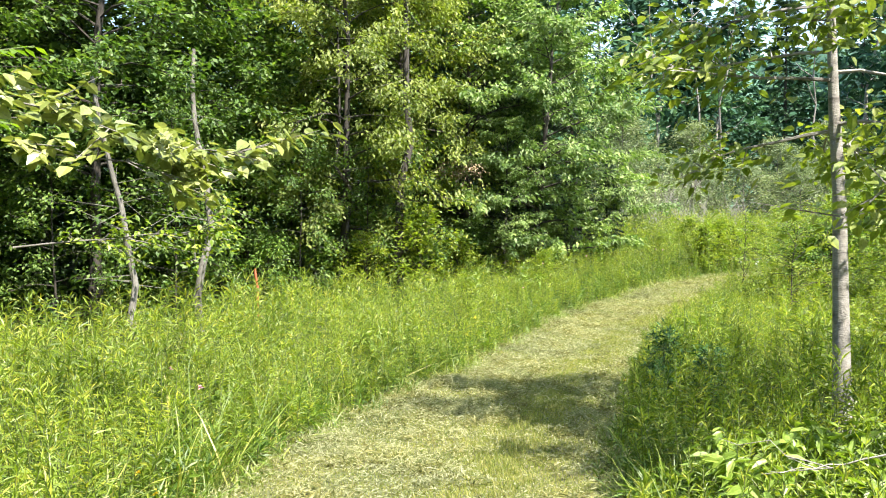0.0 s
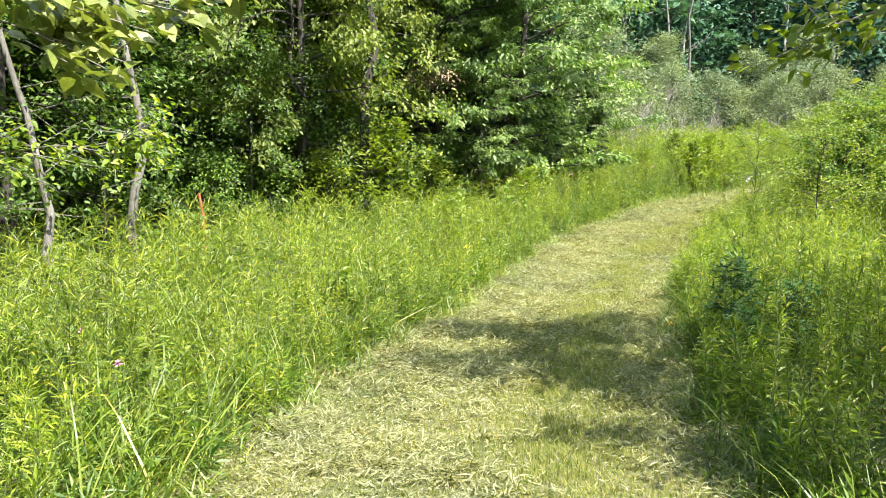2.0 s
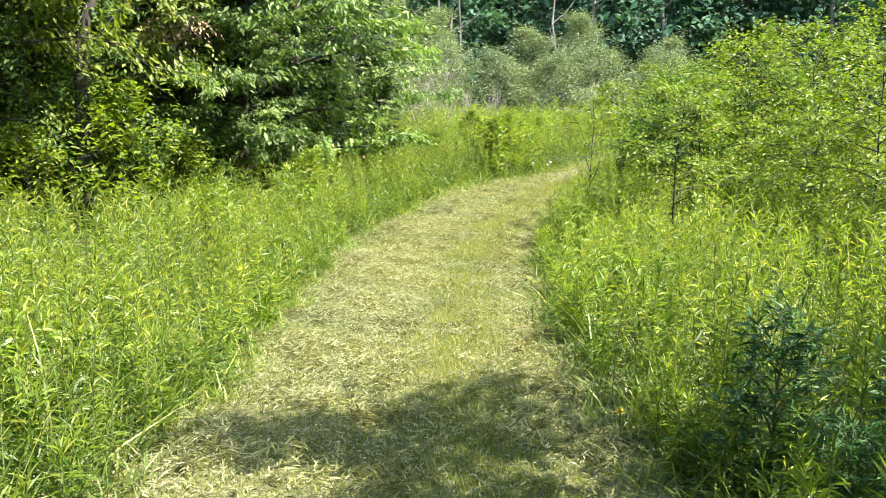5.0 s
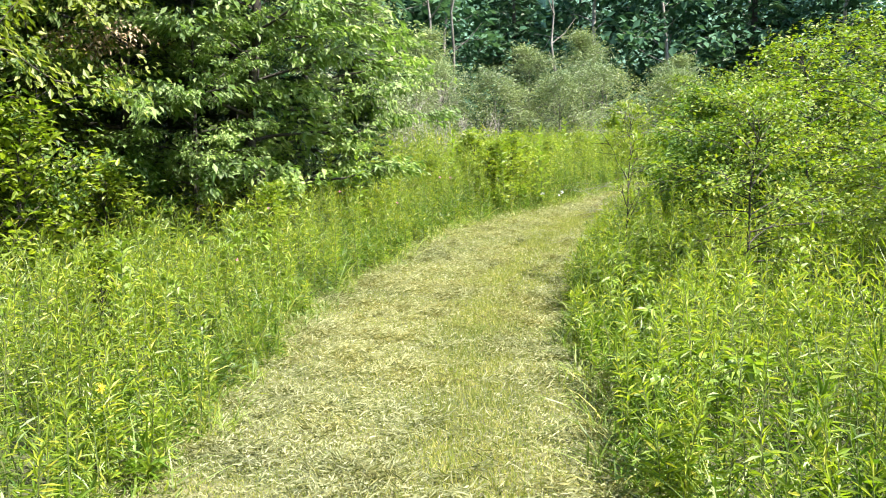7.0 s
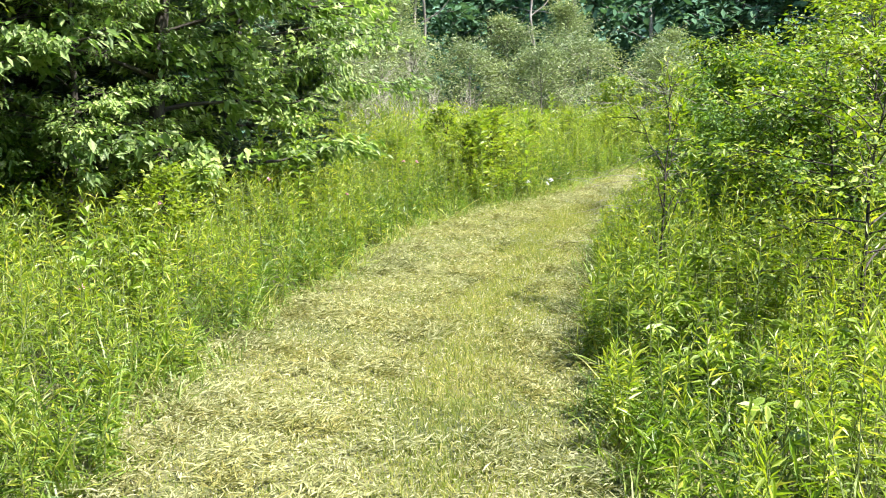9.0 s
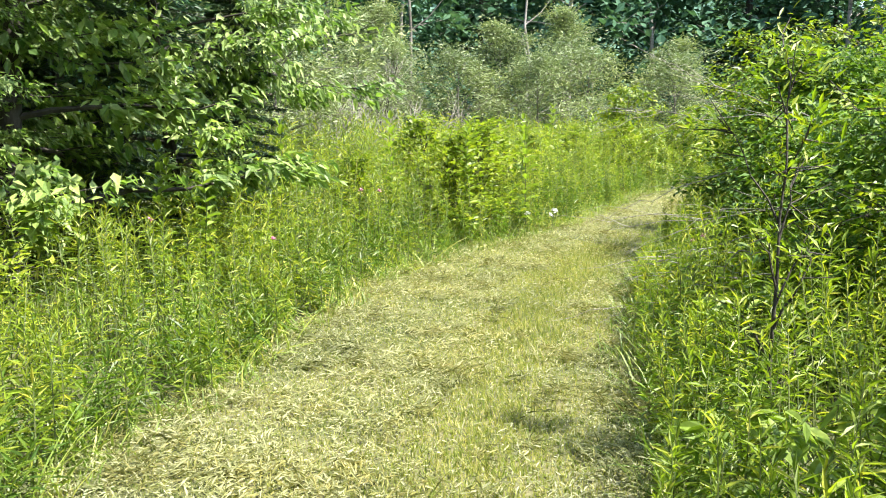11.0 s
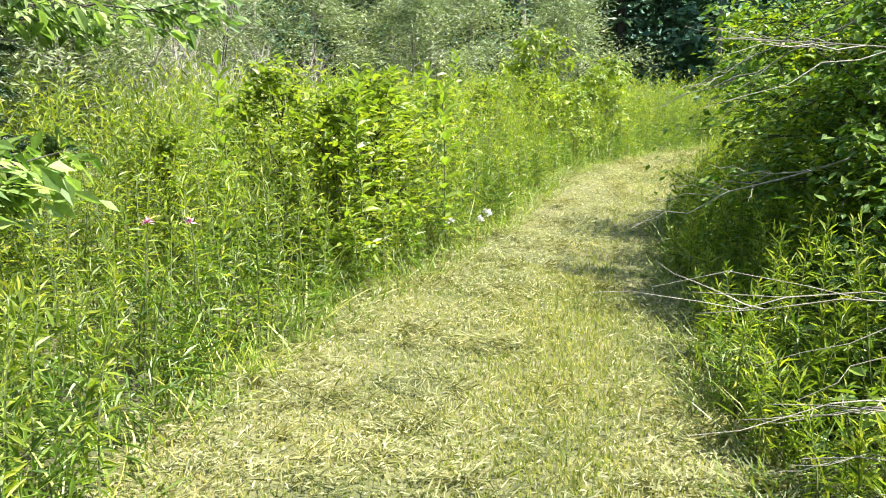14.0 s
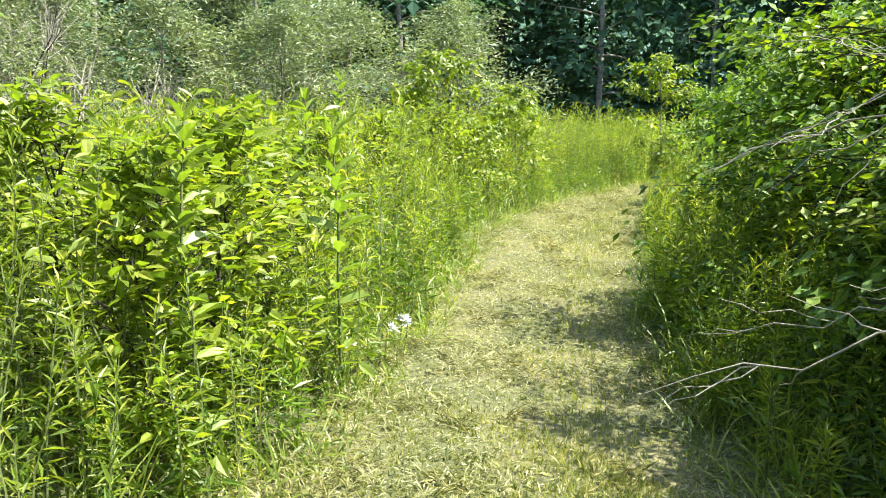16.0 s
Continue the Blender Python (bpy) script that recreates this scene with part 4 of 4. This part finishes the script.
# leaning pale stems before the dark wood
for k, (x_, y_, dx, r_, h_) in enumerate(((-4.55, 12.6, -0.75, 0.06, 4.2), (-4.2, 14.6, -0.15, 0.075, 5.0), (-0.97, 18.6, 0.15, 0.11, 7.0), (-2.2, 18.3, -0.1, 0.045, 6.0))):
    g0 = float(land(x_, y_))
    ob = thing("slender_tree", (x_, y_, g0 - 0.05), "slender %s stem at the edge of the dark wood" % ("pale grey" if k < 2 else "dark brown"), "tree", "slender stems at the wood edge")
    line, rad = crooked((0, 0, 0), (dx, 0.2, h_), r_, r_ * 0.45, 60 + k, 0.02, 9)
    part("trunk", tube_chunks(line, rad, 8), M_BARK if k < 2 else M_BARK_DARK, ob, smooth=True)
    g2 = np.random.default_rng(70 + k)
    u = g2.uniform(0.25, 1.0, 26)
    q0 = np.stack([np.interp(u, np.linspace(0, 1, 9), line[:, c]) for c in range(3)], 1)
    q1 = q0 + g2.normal(0, 0.55, (26, 3)) * np.array([1, 1, 0.5])
    crown = part("crown", [foliage(g2, q0, q1, 480, 0.1, 0.5, LANCE, 0.1), (*rods(q0, q1, 0.008, 0.002, 3), 1)], M_TREE, ob)
    crown.data.materials.append(M_BARK)

# fern-like frond close to the start
ob = thing("feathery_frond", (-2.4, 1.75, 1.75), "feathery green fronds hanging beside the start", "foliage")
for k, (ty, tz) in enumerate(((1.62, 1.83), (1.75, 1.7), (1.5, 1.98), (1.9, 1.9))):
    line, rad = crooked((0, 0, 0), (1.62 - 0.12 * k, ty - 1.75, tz - 1.75), 0.008, 0.002, 80 + k, 0.02, 9)
    u = np.repeat(np.linspace(0.25, 1, 60), 2)
    q = np.stack([np.interp(u, np.linspace(0, 1, 9), line[:, c]) for c in range(3)], 1)
    n = len(q)
    fl = leaves(SLIP, q, np.tile([1.2, -1.2], n // 2) + rng.normal(0, 0.1, n), rng.normal(-0.2, 0.1, n), rng.normal(0, 0.2, n), 0.13 * (1.25 - u), 0.016)
    fo = part("frond", [fl] + [(*c[:2], 1) for c in tube_chunks(line, rad, 5)], M_FROND, ob)
    fo.data.materials.append(M_STEM)

leafy_branch("cherry_branch", (2.6, 23.2, 2.3), (5.2, 23.0, 1.95), "cherry branch with large glossy drooping leaves before the dark spruce", 45, 26, 420, 0.15, 0.42, M_CHERRY, M_BARK_DARK, side_len=0.6, spread=0.06, drop=-0.8)
leafy_branch("cherry_branch", (1.2, 21.9, 1.6), (2.6, 21.7, 1.3), "low cherry branch with drooping pale green leaves", 46, 20, 330, 0.14, 0.42, M_CHERRY, M_BARK_DARK, side_len=0.6, spread=0.06, drop=-0.7)

# withered patch of leaves on the cherry
g3 = np.random.default_rng(90)
ob = thing("withered_branch", (-0.4, 20.1, 2.4), "branch with a patch of withered brown leaves", "branch")
line, rad = crooked((0, 0, 0), (1.0, -0.55, 0.35), 0.02, 0.006, 91)
part("branch", tube_chunks(line, rad, 6), M_DEAD, ob, smooth=True)
q0 = np.repeat(line[3:6], 6, 0)
q1 = q0 + g3.normal(0, 0.26, (18, 3)) * np.array([1.4, 1, 0.7])
part("foliage", [foliage(g3, q0, q1, 520, 0.075, 0.5, LANCE, 0.1, -0.6)], M_BROWN, ob)

# bare grey shrubs in the recess
for k, (x_, y_, h_) in enumerate(((9.7, 35.2, 3.0), (7.9, 31.5, 2.2), (11.4, 33.2, 1.8), (9.0, 30.2, 1.6))):
    ob = thing("bare_shrub", (x_, y_, float(land(x_, y_)) - 0.05), "leafless grey shrub with fanned dry twigs", "shrub", "bare grey shrubs")
    g4 = np.random.default_rng(100 + k)
    aa, bb = [], []
    for j in range(9):
        az, sp = g4.uniform(0, 6.28), g4.uniform(0.15, 0.5)
        line, rad = crooked((0, 0, 0), (sp * h_ * math.cos(az), sp * h_ * math.sin(az), h_ * g4.uniform(0.7, 1.0)), 0.025, 0.006, 110 + 10 * k + j, 0.04)
        part("stem", tube_chunks(line, rad, 5), M_BARK_DARK if k == 0 else M_DEAD, ob)
        u = g4.uniform(0.3, 1, 26)
        q = np.stack([np.interp(u, np.linspace(0, 1, 7), line[:, c]) for c in range(3)], 1)
        aa.append(q), bb.append(q + (g4.normal(0, 0.5, (26, 3)) + np.array([0, 0, 0.6])) * 0.22 * h_)
    part("twig", [rods(np.concatenate(aa), np.concatenate(bb), 0.006, 0.002, 3)], M_DEAD, ob)["kind"] = "stuff"

# dogwood clumps along the western edge near the end of the walk
t_dog = broadleaf("dogwood_shrub", 25, "low bright green shrub with broad pointed leaves and dark stems", "shrub", h=1.35, r=0.014, base_f=0.12, reach=0.68, n_limb=24, n_leaf=1500, size=0.08, ratio=0.46, leaf=M_DOGWOOD, bark=M_BARK_DARK, tpl=OVATE, twigs=7, spread=0.07, droop=0.15, group="low shrubs along the path", rise=(0.7, 1.3))
first = True
for x_, y_, a_, s_ in ((7.05, 22.85, 0, 1.0), (7.6, 23.3, 30, 1.08), (8.25, 23.95, 210, 0.95), (7.0, 23.8, 300, 1.1), (9.3, 25.0, 320, 0.9), (6.0, 23.4, 20, 0.75), (10.8, 26.2, 80, 0.95), (8.6, 25.6, 200, 0.9), (2.2, 18.6, 40, 0.8), (0.4, 15.2, 90, 0.7), (12.6, 27.3, 130, 1.0), (15.2, 28.6, 160, 1.0), (-0.55, 18.4, 20, 1.5), (-1.6, 18.0, 200, 1.1), (0.35, 19.4, 110, 1.0)):
    plant_at(t_dog, x_, y_, a_, s_, first)
    first = False


t_low = broadleaf("broad_leaved_herb", 27, "low bright plant with broad pointed leaves beside the path", "herb", h=0.75, r=0.01, base_f=0.15, reach=0.45, n_limb=11, n_leaf=230, size=0.115, ratio=0.4, leaf=M_MILK, bark=M_STEM, tpl=OVATE, twigs=4, spread=0.03, group="broad-leaved herbs by the path", rise=(0.5, 1.1))
first = True
for x_, y_, a_, s_ in ((1.55, 4.1, 0, 0.9), (1.9, 4.5, 80, 1.0), (2.3, 4.3, 160, 1.0), (1.75, 4.9, 240, 0.85), (2.6, 4.9, 300, 1.0), (5.6, 15.3, 30, 1.1), (6.6, 17.2, 100, 1.0), (8.1, 19.3, 180, 0.8), (9.0, 20.2, 250, 0.9), (0.9, 15.6, 300, 0.9), (-0.9, 10.2, 20, 0.9), (3.4, 11.6, 140, 0.9), (1.9, 17.6, 210, 1.0), (-2.0, 7.2, 60, 0.8), (4.6, 14.2, 70, 0.75), (5.0, 14.8, 190, 0.85), (5.3, 15.7, 280, 0.85), (4.3, 13.4, 10, 0.7), (5.2, 14.1, 330, 0.85), (7.3, 18.5, 120, 0.9)):
    plant_at(t_low, x_, y_, a_, s_, first)
    first = False

t_dark = broadleaf("dark_herb_clump", 29, "dense dark green upright herb clump at the edge of the path, partly darkened for maple shade", "herb", h=1.05, r=0.012, base_f=0.05, reach=0.34, n_limb=26, n_leaf=1150, size=0.09, ratio=0.2, leaf=M_DARK_HERB_SHADE, bark=M_STEM, twigs=6, spread=0.03, droop=0.3, rise=(0.7, 1.3), group="dark herb clumps by the path")
first = True
for x_, y_, a_, s_ in ((2.2, 8.35, 0, 0.88), (2.5, 8.0, 80, 0.75), (2.05, 7.75, 260, 0.6)):
    plant_at(t_dark, x_, y_, a_, s_, first)
    first = False

# ---- milkweeds ----
def milkweed(seed, h):
    g = np.random.default_rng(seed)
    ob = thing("milkweed", (0, 0, 0), "tall milkweed with broad paired upcurled leaves", "wildflower", "milkweeds in the meadow")
    line, rad = crooked((0, 0, -0.03), (g.normal(0, 0.04), g.normal(0, 0.04), h), 0.008, 0.004, seed, 0.015)
    part("stem", tube_chunks(line, rad, 6), M_STEM, ob, smooth=True)
    pairs = int(h / 0.085)
    for j in range(pairs):
        f = 0.2 + 0.8 * j / (pairs - 1)
        p = np.array([np.interp(f, np.linspace(0, 1, 7), line[:, c]) for c in range(3)])
        for side in (0, math.pi):
            az = j * 1.57 + side + g.normal(0, 0.15)
            el = 0.15 + 0.75 * f ** 3 + g.normal(0, 0.14)
            ln = 0.17 * (1.0 - 0.45 * abs(f - 0.6) / 0.6) * g.uniform(0.85, 1.15)
            part("leaf", [leaves(CURLED, p[None], np.array([az]), np.array([el]), np.array([g.normal(0, 0.25)]), ln, ln * 0.46)], M_MILK, ob)
    return ob


mw = [milkweed(130, 1.45), milkweed(131, 1.2)]
plant_at(mw[0], 7.13, 22.55, 0, 1.0, True)
plant_at(mw[1], 3.5, 20.9, 0, 1.05, True)
for k, (x_, y_, s_) in enumerate(((10.5, 26.4, 1.1), (8.25, 23.15, 1.13), (3.8, 20.3, 0.9), (3.6, 21.65, 0.9), (8.9, 24.6, 1.0), (1.6, 16.9, 0.8), (0.6, 14.4, 0.75), (-0.4, 11.6, 0.7), (4.7, 21.7, 1.0), (9.8, 25.4, 1.05), (11.6, 26.9, 1.0), (5.4, 13.2, 0.75), (6.2, 22.6, 1.05))):
    plant_at(mw[k % 2], x_, y_, 67 * k, s_)


# ---- dead twigs, fallen branches, flowers ----
def dead_branch(root, tip, seed, label, r0=0.012, sides=7):
    g = np.random.default_rng(seed)
    root, tip = np.array(root, float), np.array(tip, float)
    ob = thing("dead_branch", tuple(root), label, "branch", "dead branches beside the path")
    line, rad = crooked((0, 0, 0), tip - root, r0 * 0.65, 0.0015, seed, 0.018, 9)
    limb = part("main_stem", tube_chunks(line, rad, 6), M_DEAD, ob, smooth=True)
    L = np.linalg.norm(tip - root)
    for j in range(sides):
        u = g.uniform(0.2, 0.9)
        q = np.array([np.interp(u, np.linspace(0, 1, 9), line[:, c]) for c in range(3)])
        e = q + ((tip - root) / L * g.uniform(0.15, 0.5) + g.normal(0, 0.16, 3) * np.array([1, 1, 0.7])) * L * (1 - 0.6 * u)
        l2, r2 = crooked(q, e, r0 * 0.28, 0.001, seed * 7 + j, 0.04, 6)
        part("twig", tube_chunks(l2, r2, 4), M_DEAD, limb if j > 1 else ob)
    return ob


def over(x, y, dz):
    return (x, y, float(land(x, y)) + dz)


PALE = "pale dead branch with fine bare twigs over the herbs"
for k, (p, q, r_) in enumerate((((9.0, 20.1, 0.95), (8.22, 21.29, 0.45), 0.011), ((8.9, 20.2, 0.9), (8.67, 21.32, 0.6), 0.008), ((9.3, 20.3, 1.75), (8.88, 21.36, 1.27), 0.012), ((9.2, 20.3, 1.55), (8.92, 21.29, 1.77), 0.007), ((9.1, 20.2, 1.85), (8.76, 21.38, 1.22), 0.009), ((7.6, 17.6, 0.5), (6.85, 19.0, 0.24), 0.008), ((7.5, 17.5, 0.5), (6.75, 18.8, 0.14), 0.009), ((7.3, 17.4, 0.25), (6.5, 18.85, -0.1), 0.008), ((7.2, 17.4, 0.35), (6.7, 18.5, 0.1), 0.007), ((7.6, 17.4, 1.2), (6.95, 18.8, 1.83), 0.008), ((8.0, 17.6, 0.75), (6.99, 19.43, 0.45), 0.012), ((7.8, 17.5, 0.8), (6.93, 18.95, 0.18), 0.012), ((8.0, 17.2, 1.3), (6.78, 19.24, 1.47), 0.010), ((7.9, 17.3, 0.8), (6.8, 19.31, 0.58), 0.009))):
    dead_branch(p, q, 141 + k, PALE, r_, 5)
dead_branch((7.45, 28.5, 0.75), (8.25, 28.2, 1.85), 171, "pale arching dead branch before the grey shrubs", 0.03, 4)
dead_branch((2.5, 3.3, 0.68), (1.45, 3.8, 0.34), 170, "pale fallen branch lying over the leaves", 0.014)

# orange marker stake before the trees
ob = thing("marker_stake", over(-3.62, 16.4, -0.05), "small orange marker stake in the meadow before the trees", "stake")
part("post", tube_chunks([(0, 0, 0), (0, 0, 0.6), (-0.05, 0, 0.98)], [0.03, 0.03, 0.02], 6), M_ORANGE, ob)


def blossom(at_, petal, label, seed, size=0.03, h=0.7):
    g = np.random.default_rng(seed)
    ob = thing("wildflower", at_, label, "wildflower")
    line, rad = crooked((0, 0, 0), (g.normal(0, 0.04), g.normal(0, 0.04), h), 0.003, 0.002, seed, 0.02)
    stem = part("stem", tube_chunks(line, rad, 4), M_STEM, ob)
    n = 26
    part("flower_head", [leaves(SLIP, np.repeat(line[-1:], n, 0), g.uniform(0, 6.28, n), g.uniform(-0.3, 1.4, n), g.normal(0, 0.4, n), size * g.uniform(0.7, 1.2, n), size * 0.4)], petal, ob)
    for f in (0.35, 0.6, 0.8):
        q = np.array([[np.interp(f, np.linspace(0, 1, 7), line[:, c]) for c in range(3)]])
        part("leaf", [leaves(LANCE, q, g.uniform(0, 6.28, 1), np.array([0.5]), np.array([0.2]), 0.06, 0.02)], M_HERB, stem)
    return ob


for k, (x_, y_, h_) in enumerate(((5.5, 20.85, 0.85), (5.2, 20.85, 0.85), (7.3, 18.6, 0.7), (7.5, 18.9, 0.6), (4.2, 19.9, 0.6), (1.5, 16.4, 0.55), (2.2, 18.3, 0.8), (-1.9, 6.4, 0.6), (-2.4, 7.4, 0.6), (3.3, 19.6, 0.85))):
    blossom(over(x_, y_, 0), M_PINK, "small pink clover-like flower among the herbs", 160 + k, 0.028, h_)
for k, (x_, y_, h_) in enumerate(((8.67, 23.2, 0.28), (8.16, 23.0, 0.3), (8.7, 23.25, 0.22), (8.63, 23.2, 0.3))):
    blossom(over(x_, y_, 0), M_WHITE, "small white flower at the edge of the path", 180 + k, 0.045, h_)
for k, (x_, y_, h_) in enumerate(((-1.9, 5.2, 0.25), (-1.75, 5.0, 0.2), (0.5, 12.5, 0.5), (2.0, 9.2, 0.2))):
    blossom(over(x_, y_, 0), M_YELLOW, "small yellow flower low in the grass", 190 + k, 0.03, h_)
